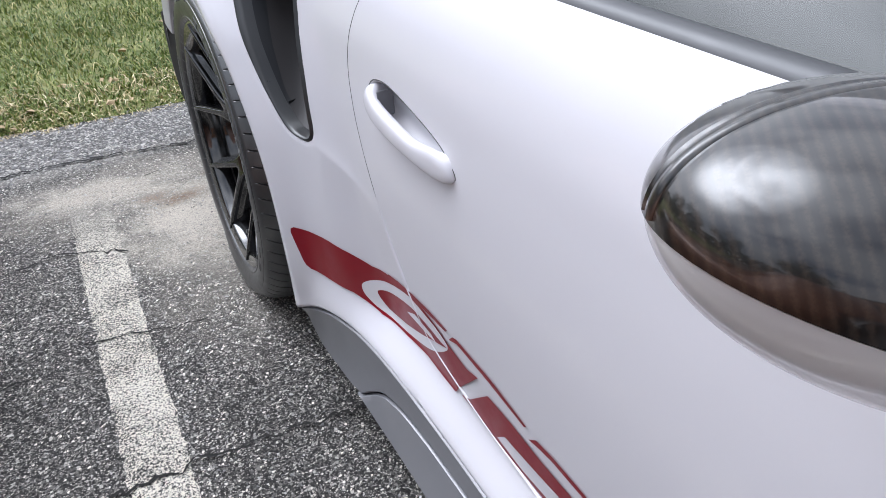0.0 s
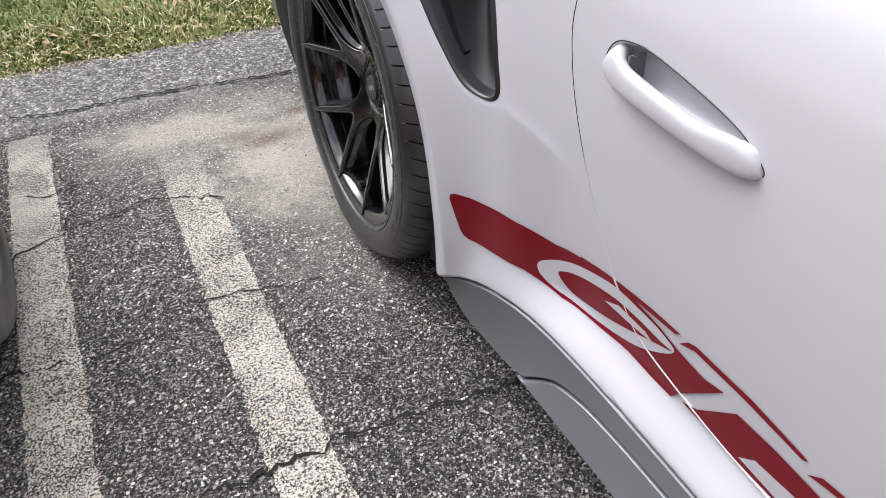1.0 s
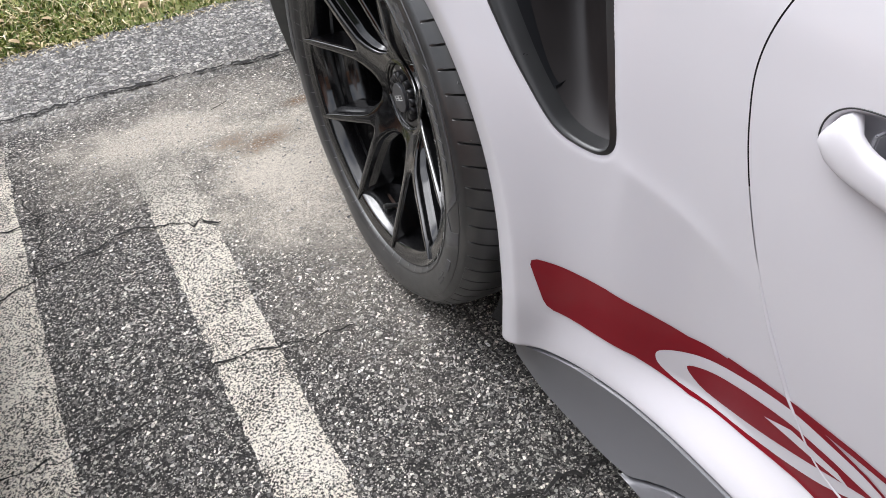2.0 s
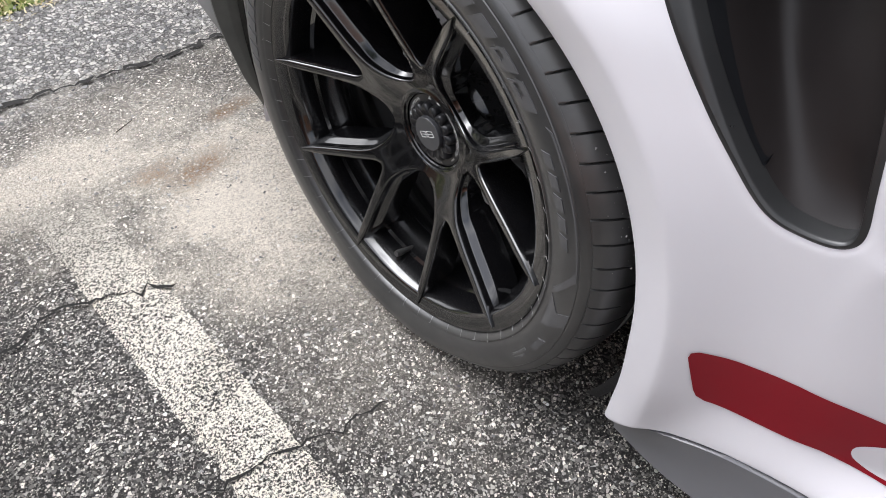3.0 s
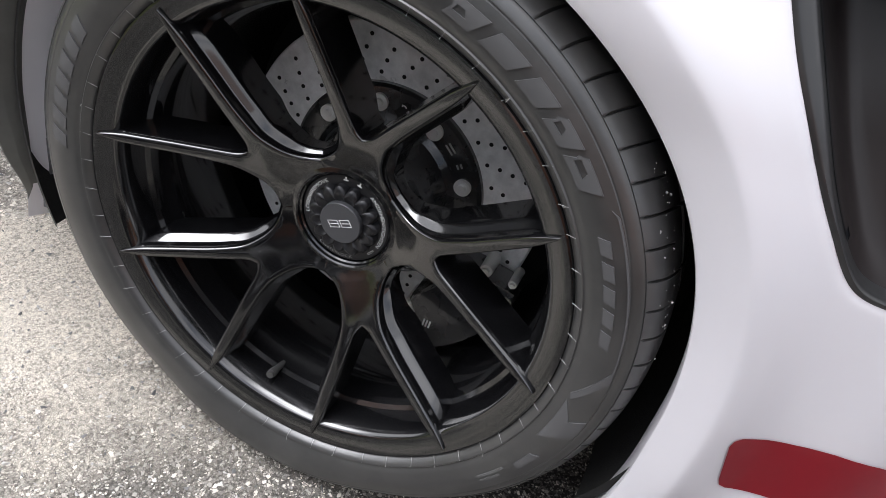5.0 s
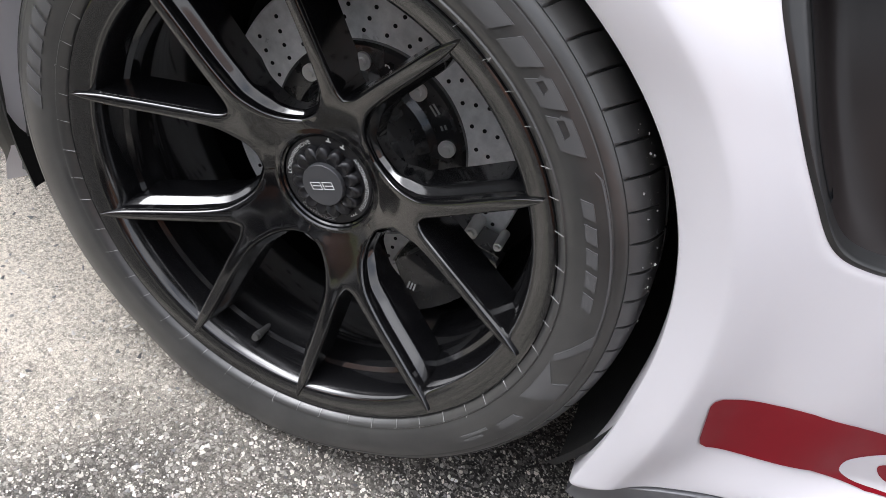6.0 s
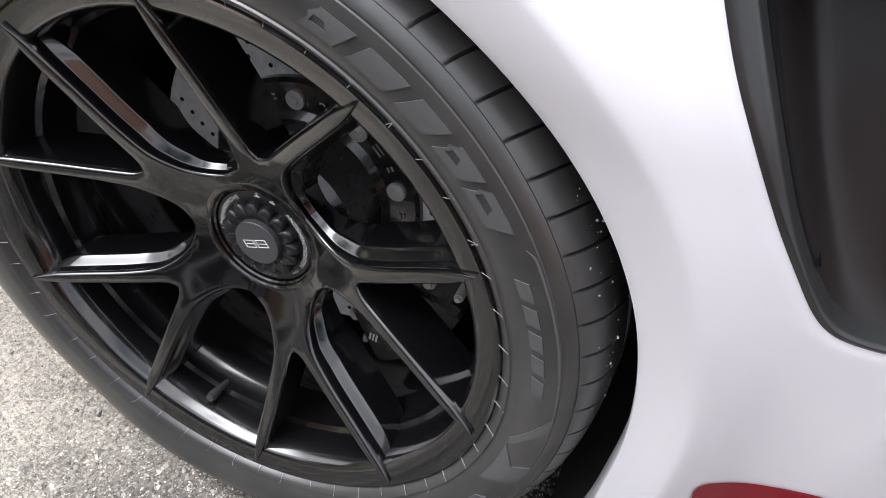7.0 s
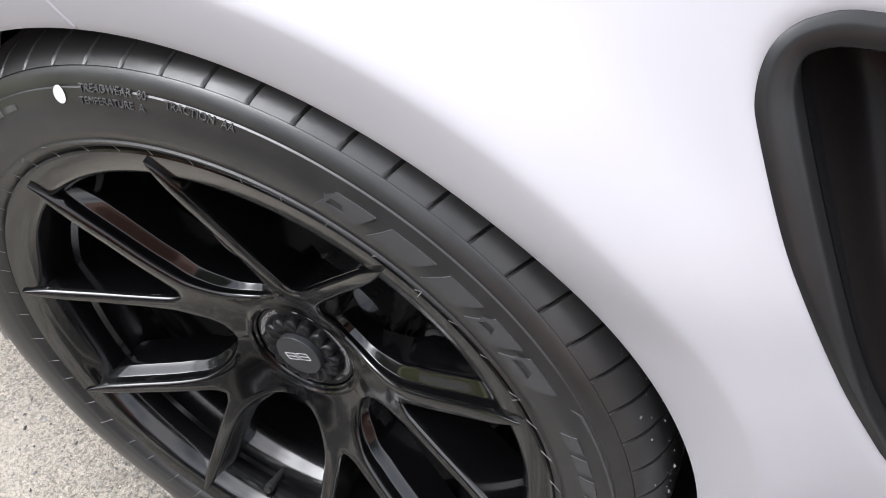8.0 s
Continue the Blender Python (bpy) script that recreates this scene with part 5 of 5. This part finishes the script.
# rubber hairs left by the mould, round the bead
bm = bmesh.new()
rng = np.random.RandomState(3)
for i in range(52):
    a = radians(i * 360 / 52 + rng.rand() * 1.5)
    ra, rb = 0.2792, 0.2885 + 0.002 * rng.rand()
    p = Vector((-0.0005, ra * math.cos(a), ra * math.sin(a)))
    q = Vector((-0.0064, rb * math.cos(a + 0.008), rb * math.sin(a + 0.008)))
    rod(bm, p, q, 0.00033, 0.0002, 5)
    if rng.rand() > 0.5:
        rod(bm, q, q + Vector((-0.002, 0.002 * rng.randn(), 0.002 * rng.randn())), 0.0003, 0.0002, 5)
tagged(part("rubber_hairs", bm, WHISKER, wheel, "fine pale moulding hairs"), kind="stuff")

SIDE = curve([(0.2942, -0.0066), (0.300, -0.0080), (0.308, -0.0098), (0.316, -0.0102), (0.324, -0.0092), (0.3312, -0.0074), (0.335, -0.0055), (0.3390, -0.0030), (0.342, -0.0012)])
RELIEF = roughen(material("moulded_letter_rubber", (0.075, 0.075, 0.077), 0.45), 60, 0.36, 0.5)
FAINT = roughen(material("moulded_fine_print", (0.09, 0.09, 0.09), 0.5), 60, 0.42, 0.6)


def side_patch(name, pts, lift=0.0009, mat=None, holes=()):
    """A raised plain shape on the sidewall; pts are (degrees, radius)."""
    bm = bmesh.new()
    vs = []
    for loop in (pts, *holes):
        new_vs = [bm.verts.new((0, radians(a) * 0.315, r)) for a, r in loop]
        vs += [bm.edges.new((new_vs[i], new_vs[(i + 1) % len(new_vs)])) for i in range(len(new_vs))]
    bmesh.ops.triangle_fill(bm, use_beauty=True, use_dissolve=False, edges=vs)
    for _ in range(4):
        long = [e for e in bm.edges if e.calc_length() > 0.005]
        if not long:
            break
        bmesh.ops.subdivide_edges(bm, edges=long, cuts=1)
        bmesh.ops.triangulate(bm, faces=[f for f in bm.faces if len(f.verts) > 3])
    rim = [e for e in bm.edges if e.is_boundary]
    ext = bmesh.ops.extrude_edge_only(bm, edges=rim)
    low = {v for v in ext["geom"] if isinstance(v, bmesh.types.BMVert)}
    for v in bm.verts:
        a, r = v.co.y / 0.315, v.co.z
        x = float(SIDE(r)) - lift + (lift + 0.0006 if v in low else 0)
        v.co = Vector((x, r * math.cos(a), r * math.sin(a)))
    return part(name, bm, mat or RELIEF, wheel, "", True, 30)


def slanted(a0, a1, r0, r1, lean):
    return [(a0, r0), (a1, r0), (a1 - lean, r1), (a0 - lean, r1)]


# raised maker's marks on the sidewall, as plain slanted blocks
for a0, a1, hole in ((102.5, 107.5, 1), (109.5, 115.5, 0), (117.5, 122.5, 0), (124.5, 129.5, 1), (131.0, 137.0, 1)):
    holes = [slanted(a0 + 1.3, a1 - 1.4, 0.3105, 0.3165, 0.5)] if hole else []
    side_patch("raised_block", slanted(a0, a1, 0.3035, 0.3225, -2.0), holes=holes)
for k in range(5):
    a0 = 145.5 + k * 4.4
    side_patch("raised_block", slanted(a0, a0 + 3.1, 0.3090, 0.3190, -1.0))
side_patch("raised_wedge", [(141.5, 0.3255), (143, 0.3285), (160, 0.3295), (171.5, 0.3290), (179, 0.302), (180.5, 0.304), (174, 0.3305), (160, 0.3312), (143, 0.3305)])
side_patch("raised_wedge", [(181, 0.302), (193, 0.302), (188.5, 0.331), (184, 0.331), (185.5, 0.316)])
side_patch("raised_wedge", [(197, 0.322), (198, 0.313), (203, 0.313), (203, 0.322)])
for k in range(7):
    a0 = -4 + k * 4.3
    side_patch("raised_block", slanted(a0, a0 + 3.0, 0.305, 0.322, -1.6))


def print_on_side(text, size, radius, start, span, name):
    ob = ring_text(text, size, radius, start, -0.0006, FAINT, wheel, name, 0.0004, span, xs=SIDE)
    return ob


print_on_side("TREADWEAR  80", 0.0068, 0.3295, 71.0, 9.8, "treadwear_print")
print_on_side("TEMPERATURE  A", 0.0068, 0.3215, 70.6, 9.8, "temperature_print")
print_on_side("TRACTION  AA", 0.0068, 0.3275, 83.2, 8.8, "traction_print")
# wear mark at the shoulder, and unreadable small print as bars
for a, r, w, h in ((40, 0.327, 3, 0.003), (44, 0.322, 4, 0.004), (36, 0.318, 5, 0.0025), (33, 0.313, 4, 0.0025), (52, 0.321, 2.5, 0.008), (55.5, 0.322, 2.6, 0.004), (206, 0.311, 7, 0.003), (208, 0.317, 5, 0.003)):
    side_patch("print_bar", [(a, r), (a + w, r), (a + w, r + h), (a, r + h)], 0.0005, FAINT)
bm = bmesh.new()
bmesh.ops.create_circle(bm, cap_ends=True, radius=1, segments=24)
for vtx in bm.verts:
    a, r = radians(67.4) + vtx.co.x * 0.0056 / 0.328, 0.3275 + vtx.co.y * 0.0060
    vtx.co = Vector((float(SIDE(r)) - 0.0007, r * math.cos(a), r * math.sin(a)))
part("paint_dot", bm, MARKING, wheel, "white oval paint dot on the tyre")

# pale crumbs of stone caught on the tread's shoulder
bm = bmesh.new()
rng = np.random.RandomState(9)
for i in range(46):
    a, x = radians(138 + 36 * rng.rand()), 0.012 + 0.036 * rng.rand()
    r = float(np.interp(x, [0.0135, 0.021, 0.030, 0.042, 0.056], [0.3545, 0.3578, 0.3605, 0.3628, 0.3645]))
    g = 0.0004 + 0.0014 * rng.rand() ** 3
    box(bm, x, r * math.cos(a), r * math.sin(a), g, g * 1.6, g * 1.2, 0, Euler((rng.rand() * 3, rng.rand() * 3, 0)).to_matrix().to_4x4())
tagged(part("tread_grit", bm, GRIT, wheel, "pale crumbs of stone on the tread"), kind="stuff")

# brake
lathe("brake_shield", [(0.236, 0.262), (0.20, 0.255), (0.02, 0.255)], DARK, car, 72, "black brake dust shield").matrix_basis = wheel_at
disc = lathe("brake_disc", [(0.118, 0.196), (0.118, 0.186), (0.1955, 0.186), (0.1975, 0.188), (0.1975, 0.216)], DISC, car, 180, "pale carbon-ceramic brake disc", angle=30)
disc.matrix_basis = wheel_at
lathe("disc_bell", [(0.128, 0.188), (0.1275, 0.180), (0.1235, 0.176), (0.1150, 0.174), (0.0960, 0.172), (0.0880, 0.166), (0.0830, 0.150), (0.0800, 0.118), (0.0700, 0.106), (0.0450, 0.104)], CALIPER, disc, 144, "black brake disc bell", angle=25)
bm = bmesh.new()
rod(bm, (0.178, 0, 0), (0.170, 0, 0), 0.0105, 0.0105, 24)
rod(bm, (0.171, 0, 0), (0.166, 0, 0), 0.0055, 0.0050, 12)
bolt = part("disc_bolt", bm, STEEL, disc, "bright steel disc bolt")
for k in range(9):
    ob = bolt if k == 0 else bolt.copy()
    if k:
        scene.collection.objects.link(ob)
    a = radians(73.7 + 40 * k)
    ob.matrix_basis = pose(0, 0.107 * math.cos(a), 0.107 * math.sin(a))
# black pegs stand in for the shade inside the disc's drilled holes
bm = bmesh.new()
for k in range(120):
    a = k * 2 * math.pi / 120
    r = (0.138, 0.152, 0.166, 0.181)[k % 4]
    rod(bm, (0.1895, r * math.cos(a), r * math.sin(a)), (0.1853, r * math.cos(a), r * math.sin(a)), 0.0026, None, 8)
tagged(part("drill_holes", bm, DARK, disc, "rows of black pegs for the shade in drilled holes"), kind="stuff")
ring_text("R", 0.015, 0.101, 87.5, 0.1733, MARKING, disc, "side_print")
for a0, text_w in ((128, 10), (140, 4), (60, 4), (170, 5)):
    bm = bmesh.new()
    for k in range(2):
        box(bm, 0.1722, 0, (k - 0.5) * 0.005, 0.0006, text_w * 0.0014, 0.0022)
    part("print_bar", bm, GREYMARK, disc).matrix_basis = pose(0, 0.110 * math.cos(radians(a0)), 0.110 * math.sin(radians(a0)), a0 - 90, 0, 0)


def caliper():
    bm = bmesh.new()
    out = [(0.213 * math.cos(a), 0.213 * math.sin(a)) for a in np.linspace(radians(188), radians(232), 14)]
    inn = [(0.135 * math.cos(a), 0.135 * math.sin(a)) for a in np.linspace(radians(230), radians(190), 10)]
    prism(bm, out + inn, 0.128, 0.178)
    bmesh.ops.bevel(bm, geom=list(bm.edges), offset=0.005, segments=2, affect="EDGES")
    ob = part("brake_caliper", bm, CALIPER, car, "gloss black brake caliper")
    ob.matrix_basis = wheel_at
    for a, r, rr in ((232, 0.150, 0.009), (233, 0.185, 0.006), (187, 0.165, 0.009), (186, 0.20, 0.006)):
        bm = bmesh.new()
        rod(bm, (0.17, 0, 0), (0.138, 0, 0), rr, rr * 0.9, 16)
        rod(bm, (0.14, 0, 0), (0.134, 0, 0), rr * 0.6, rr * 0.55, 6)
        part("caliper_bolt", bm, STEEL, ob, "bright steel bolt").matrix_basis = pose(0, r * math.cos(radians(a)), r * math.sin(radians(a)))
    bm = bmesh.new()
    for k in range(3):
        box(bm, 0.1275, -0.118 - 0.004 * k, -0.128, 0.0006, 0.0022, 0.011)
    part("print_bar", bm, MARKING, ob)


caliper()
def wheel_well():
    prof = [(0.405, 0.022), (0.42, 0.03), (0.425, 0.10), (0.42, 0.42), (0.30, 0.44), (0.02, 0.44)]
    verts = []
    for rr, x in prof:
        for a in np.linspace(radians(-28), radians(207), 80):
            verts.append((x, rr * math.cos(a), HUB_Z + rr * math.sin(a)))
    return flat_mesh("wheel_well", verts, grid_faces(len(prof), 80), LINER, car, "black felt wheel-well liner")


wheel_well()

# front wheel, far behind the camera
front_wheel = wheel.copy()
scene.collection.objects.link(front_wheel)
front_wheel.name = "front_wheel"
front_wheel.matrix_basis = pose(0.07, -2.457, 0.356, 0, 1, 0)
for ch in list(wheel.children):
    if ch.name.split(".")[0] in ("tyre", "spoke", "hub_ring", "centre_lock_nut"):
        c2 = ch.copy()
        scene.collection.objects.link(c2)
        c2.parent = front_wheel
for y in (0.0, -2.457):
    far_wheel = wheel.copy()
    scene.collection.objects.link(far_wheel)
    far_wheel.name = "far_wheel"
    far_wheel.matrix_basis = pose(1.86, y, 0.356, 0, 0, 180)
    for ch in list(front_wheel.children):
        c2 = ch.copy()
        scene.collection.objects.link(c2)
        c2.parent = far_wheel


# ---- rear bumper side behind the wheel ----
def rear_corner():
    """Bumper skin, the black vertical fin of the arch, its bracket, and the pale inner panel."""
    verts = []
    fin = curve([(0.165, 0.420), (0.20, 0.407), (0.26, 0.407), (0.35, 0.411), (0.45, 0.397), (0.53, 0.368), (0.60, 0.335), (0.70, 0.26), (0.80, 0.14)])
    size = curve([(0.165, 0.12), (0.20, 0.35), (0.27, 0.7), (0.34, 1.0), (0.72, 1.0)])
    for s in np.linspace(0, 1, 16):
        y = 0.0
        for k in np.linspace(0, 1, 30):
            y0 = 0.44 + 0.42 * s
            foot = max(0.19, 0.215 + (y0 - 0.42) * 1.25) if s < 0.6 else 0.19 + 0.215
            foot = min(foot, 0.46)
            z = foot + k * (0.80 - foot)
            yy = float(fin(z)) + 0.029 * float(size(z)) + 0.46 * s
            xx = -0.003 + 0.16 * s * s + 0.035 * float(smooth(0.40, 0.22, z))
            over = max(xx, float(flank(yy, z)) + 0.002)
            verts.append((xx + (over - xx) * float(smooth(0.52, 0.66, z)), yy, z))
    skin, foot_part = [], []
    for n, fc in enumerate(grid_faces(16, 30)):
        (foot_part if n % 29 < 12 else skin).append(fc)
    for name, chosen, mat, label in (("rear_bumper", skin, WHITE, "white painted rear bumper side"), ("bumper_foot", foot_part, SKIRT, "silver-grey lower part of the rear bumper")):
        used = sorted({i for fc in chosen for i in fc})
        at = {i: k for k, i in enumerate(used)}
        flat_mesh(name, [verts[i] for i in used], [tuple(at[i] for i in fc) for fc in chosen], mat, car, label)
    # the fin: a front face, a ridge and an outer face, cut off on the slant above
    loops = []
    for z in np.linspace(0.168, 0.532, 40):
        y, w = float(fin(z)), float(size(z))
        x0 = 0.032 + 0.012 * float(smooth(0.26, 0.16, z))
        up = 0.045 * float(smooth(0.40, 0.532, z))
        loops.append([(x0 + 0.010, y + 0.012, z), (x0 + 0.003, y + 0.001, z), (x0, y, z), (x0 - 0.017 * w, y + 0.008 * w, z + 0.35 * up), (x0 - 0.0195 * w, y + 0.0105 * w, z + 0.42 * up), (x0 - 0.032 * w, y + 0.029 * w, z + up), (x0 - 0.032 * w, y + 0.033 * w, z + up), (x0, y + 0.034 * w, z + up)])
    sharp(flat_mesh("arch_fin", [v for l in loops for v in l], grid_faces(40, 8), FINPLASTIC, car, "weathered black plastic fin behind the wheel"), 22)
    bm = bmesh.new()
    top = loops[-1]
    ring = [Vector(top[1]), Vector(top[3]), Vector(top[5]), Vector((0.02, 0.420, 0.590)), Vector((0.105, 0.360, 0.592)), Vector((0.108, 0.322, 0.556))]
    hi = [bm.verts.new(p + Vector((0, 0, 0.001))) for p in ring]
    lo = [bm.verts.new(p - Vector((0, -0.004, 0.006 + 0.014 * (k in (0, 1, 2))))) for k, p in enumerate(ring)]
    bm.faces.new(hi)
    bm.faces.new(lo[::-1])
    for k in range(6):
        bm.faces.new((hi[k], lo[k], lo[(k + 1) % 6], hi[(k + 1) % 6]))
    bmesh.ops.bevel(bm, geom=list(bm.edges), offset=0.0015, segments=2, affect="EDGES")
    part("fin_bracket", bm, FINPLASTIC, car, "black shelf on top of the fin")
    verts = []
    for z in np.linspace(0.14, 0.70, 20):
        for s in np.linspace(0, 1, 6):
            verts.append((0.035 + 0.07 * s, float(fin(z)) + 0.0015 - 0.034 * s, z))
    flat_mesh("inner_panel", verts, grid_faces(20, 6), WHITE, car, "pale inner panel behind the tyre")
    bm = bmesh.new()
    prism(bm, [(0.395, 0.27), (0.432, 0.27), (0.44, 0.15), (0.40, 0.155)], 0.052, 0.16)
    lower = part("inner_panel_foot", bm, SKIRT, car, "grey lower inner panel")
    for y, z in ((0.412, 0.255), (0.410, 0.235), (0.411, 0.21), (0.414, 0.19), (0.416, 0.178)):
        bm = bmesh.new()
        rod(bm, (0.056, y, z), (0.048, y, z), 0.0035, 0.003, 10)
        part("panel_screw", bm, PLASTIC, lower)


rear_corner()


def wing_seam():
    """The wing-bumper joint rising from the arch: a raised ribbon draws its groove's highlight."""
    verts, n = [], 24
    for k in range(n):
        u = k / (n - 1)
        y, z = 0.094 + 0.16 * u, 0.7175 + 0.185 * u - 0.02 * u * u
        for o, up in ((-0.0012, 0.0002), (-0.0004, -0.0010), (0.0006, -0.0010), (0.0014, 0.0002)):
            verts.append((float(flank(y + 0.8 * o, z - 0.6 * o)) + up - 0.0003, y + 0.8 * o, z - 0.6 * o))
    flat_mesh("wing_seam", verts, grid_faces(n, 4), WHITE, car, "fine raised ribbon for the highlight on the seam between wing and bumper")


wing_seam()


# ---- the neighbouring car ----
def neighbour():
    ob = new("neighbour_car")
    tagged(ob, "copper-brown car parked in the next bay with alloy wheels", "car")
    m = pose(-0.744, 0.10, 0.325, 0, 0, 180)
    w = lathe("wheel", [(0.232, 0.01), (0.230, 0.0), (0.222, 0.002), (0.214, 0.012), (0.208, 0.06), (0.20, 0.15)], ALLOY, ob, 96, "silver alloy rim")
    w.matrix_basis = m
    lathe("tyre", [(0.228, 0.012), (0.234, -0.002), (0.245, -0.008), (0.28, -0.012), (0.305, -0.006), (0.316, 0.004), (0.323, 0.02), (0.325, 0.05), (0.325, 0.17), (0.31, 0.20)], RUBBER, w, 120, "black road tyre")
    bm = bmesh.new()
    for k in range(5):
        a = radians(72 * k + 12)
        box(bm, 0.022, 0.125 * math.cos(a), 0.125 * math.sin(a), 0.02, 0.20, 0.042, 0.004, Euler((a, 0, 0)).to_matrix().to_4x4())
    rod(bm, (0.05, 0, 0), (0.008, 0, 0), 0.05, 0.045, 24)
    part("spokes", bm, ALLOY, w)
    w2 = w.copy()
    scene.collection.objects.link(w2)
    w2.matrix_basis = pose(-0.744, -2.55, 0.325, 0, 0, 180)
    for ch in list(w.children):
        c = ch.copy()
        scene.collection.objects.link(c)
        c.parent = w2
    # body skin: sections along the car
    outline = [(0.17, -0.84), (0.28, -0.825), (0.44, -0.825), (0.55, -0.865), (0.61, -0.97), (1.10, -1.20), (1.16, -1.40)]
    outline += [(z, -3.36 - x) for z, x in outline[::-1]]
    verts, faces, ys = [], [], np.linspace(-3.4, 1.0, 90)
    for y in ys:
        cab = float(smooth(-1.4, -2.2, y) * smooth(-3.4, -3.0, y))
        nose = 0.12 * float(smooth(-2.9, -3.4, y)) + 0.10 * float(smooth(0.6, 1.0, y))
        low = 0.22 * float(smooth(0.75, 1.0, y)) + 0.22 * float(smooth(-3.15, -3.4, y))
        for i, (z, x) in enumerate(outline):
            zz = (z if i < 5 or i > 8 else 0.63 + (z - 0.61) * cab) - low * (z > 0.5)
            verts.append((x - nose if i < 7 else x + nose, y, zz))
    for fc in grid_faces(len(ys), len(outline)):
        cy, cz = np.mean([verts[i][1] for i in fc]), np.mean([verts[i][2] for i in fc])
        if min(math.hypot(cy - 0.15, cz - 0.325), math.hypot(cy + 2.5, cz - 0.325)) > 0.36:
            faces.append(fc)
    m_ = len(outline)
    faces += [tuple(range(m_)), tuple(range((len(ys) - 1) * m_, len(ys) * m_))]
    flat_mesh("body", verts, faces, NEIGHBOUR, ob, "copper-brown painted car side")
    bm = bmesh.new()
    box(bm, -1.68, -1.2, 0.40, 1.3, 4.1, 0.44, 0.04)
    part("tub", bm, DARK, ob)


neighbour()


# ---- what the paint and the glass mirror: trees and a brown building far off ----
def tree(x, y, h, seed):
    rng = np.random.RandomState(seed)
    ob = new("tree")
    ob.matrix_basis = pose(x, y, 0)
    tagged(ob, "leafy tree at the far side of the car park", "tree", "trees")
    bm = bmesh.new()
    rod(bm, (0, 0, -0.1), (0.1, 0, h * 0.45), 0.22, 0.13, 10)
    tips = []
    for k in range(9):
        a, e = rng.rand() * 6.28, 0.5 + 0.8 * rng.rand()
        p = (0.05, 0, h * (0.25 + 0.2 * rng.rand()))
        q = (math.cos(a) * h * 0.28, math.sin(a) * h * 0.28, p[2] + h * 0.35 * e)
        rod(bm, p, q, 0.09, 0.02, 6)
        tips.append(q)
    part("trunk", bm, BARK, ob)
    verts, faces = [], []
    for q in tips + [(0, 0, h * 0.85)]:
        for _ in range(420):
            d = rng.randn(3) * h * 0.085
            c = np.array(q) + d
            s = 0.10 + 0.16 * rng.rand()
            u, v = rng.randn(3), rng.randn(3)
            u, v = u / np.linalg.norm(u) * s, v / np.linalg.norm(v) * s
            k = len(verts)
            verts += [tuple(c - u), tuple(c + v * .6), tuple(c + u), tuple(c - v * .6)]
            faces.append((k, k + 1, k + 2, k + 3))
    flat_mesh("crown", verts, faces, FOLIAGE, ob, soft=False)


for i, (x, y, h) in enumerate(((-16, 13, 9), (-21, 4, 11), (-15, -9, 8), (-24, -16, 12), (-14, 22, 9))):
    tree(x, y, h, 50 + i)


def woods():
    """A belt of trees that rings the car park, as leaf clumps."""
    rng = np.random.RandomState(77)
    verts, faces = [], []
    for k in range(9000):
        a = rng.rand() * 2 * math.pi
        top = 7.5 + 2.5 * noise.noise((math.cos(a) * 4, math.sin(a) * 4, 2)) + 1.5 * noise.noise((math.cos(a) * 17, math.sin(a) * 17, 5))
        top *= 0.45 + 0.55 * abs(math.cos(a))
        d = 36 + 7 * rng.rand()
        c = np.array((d * math.cos(a), d * math.sin(a), 0.3 + top * rng.rand() ** 0.8))
        s = 0.5 + 0.7 * rng.rand()
        u, v = rng.randn(3), rng.randn(3)
        u, v = u / np.linalg.norm(u) * s, v / np.linalg.norm(v) * s
        n = len(verts)
        verts += [tuple(c - u), tuple(c + v * .7), tuple(c + u), tuple(c - v * .7)]
        faces.append((n, n + 1, n + 2, n + 3))
    tagged(flat_mesh("woods", verts, faces, FOLIAGE, soft=False), "belt of green trees round the car park", "trees", kind="stuff")


woods()


def building():
    ob = new("brick_building")
    ob.matrix_basis = pose(-6, -30, 0)
    tagged(ob, "long brown brick building across the car park", "building")
    bm = bmesh.new()
    box(bm, 0, 0, 2.4, 34, 8, 4.8, 0.05)
    part("wall", bm, BRICKWALL, ob)
    bm = bmesh.new()
    box(bm, 0, 0, 4.95, 34.8, 8.8, 0.3, 0.05)
    part("roof", bm, PLASTIC, ob)
    bm = bmesh.new()
    box(bm, 0, 4.03, 2.2, 1.6, 0.12, 1.5, 0.02)
    win = part("window", bm, TRIM, ob)
    for k in range(1, 9):
        c = win.copy()
        scene.collection.objects.link(c)
        c.matrix_basis = pose(-15 + 3.6 * k, 0, 0)
    win.matrix_basis = pose(-15, 0, 0)


building()
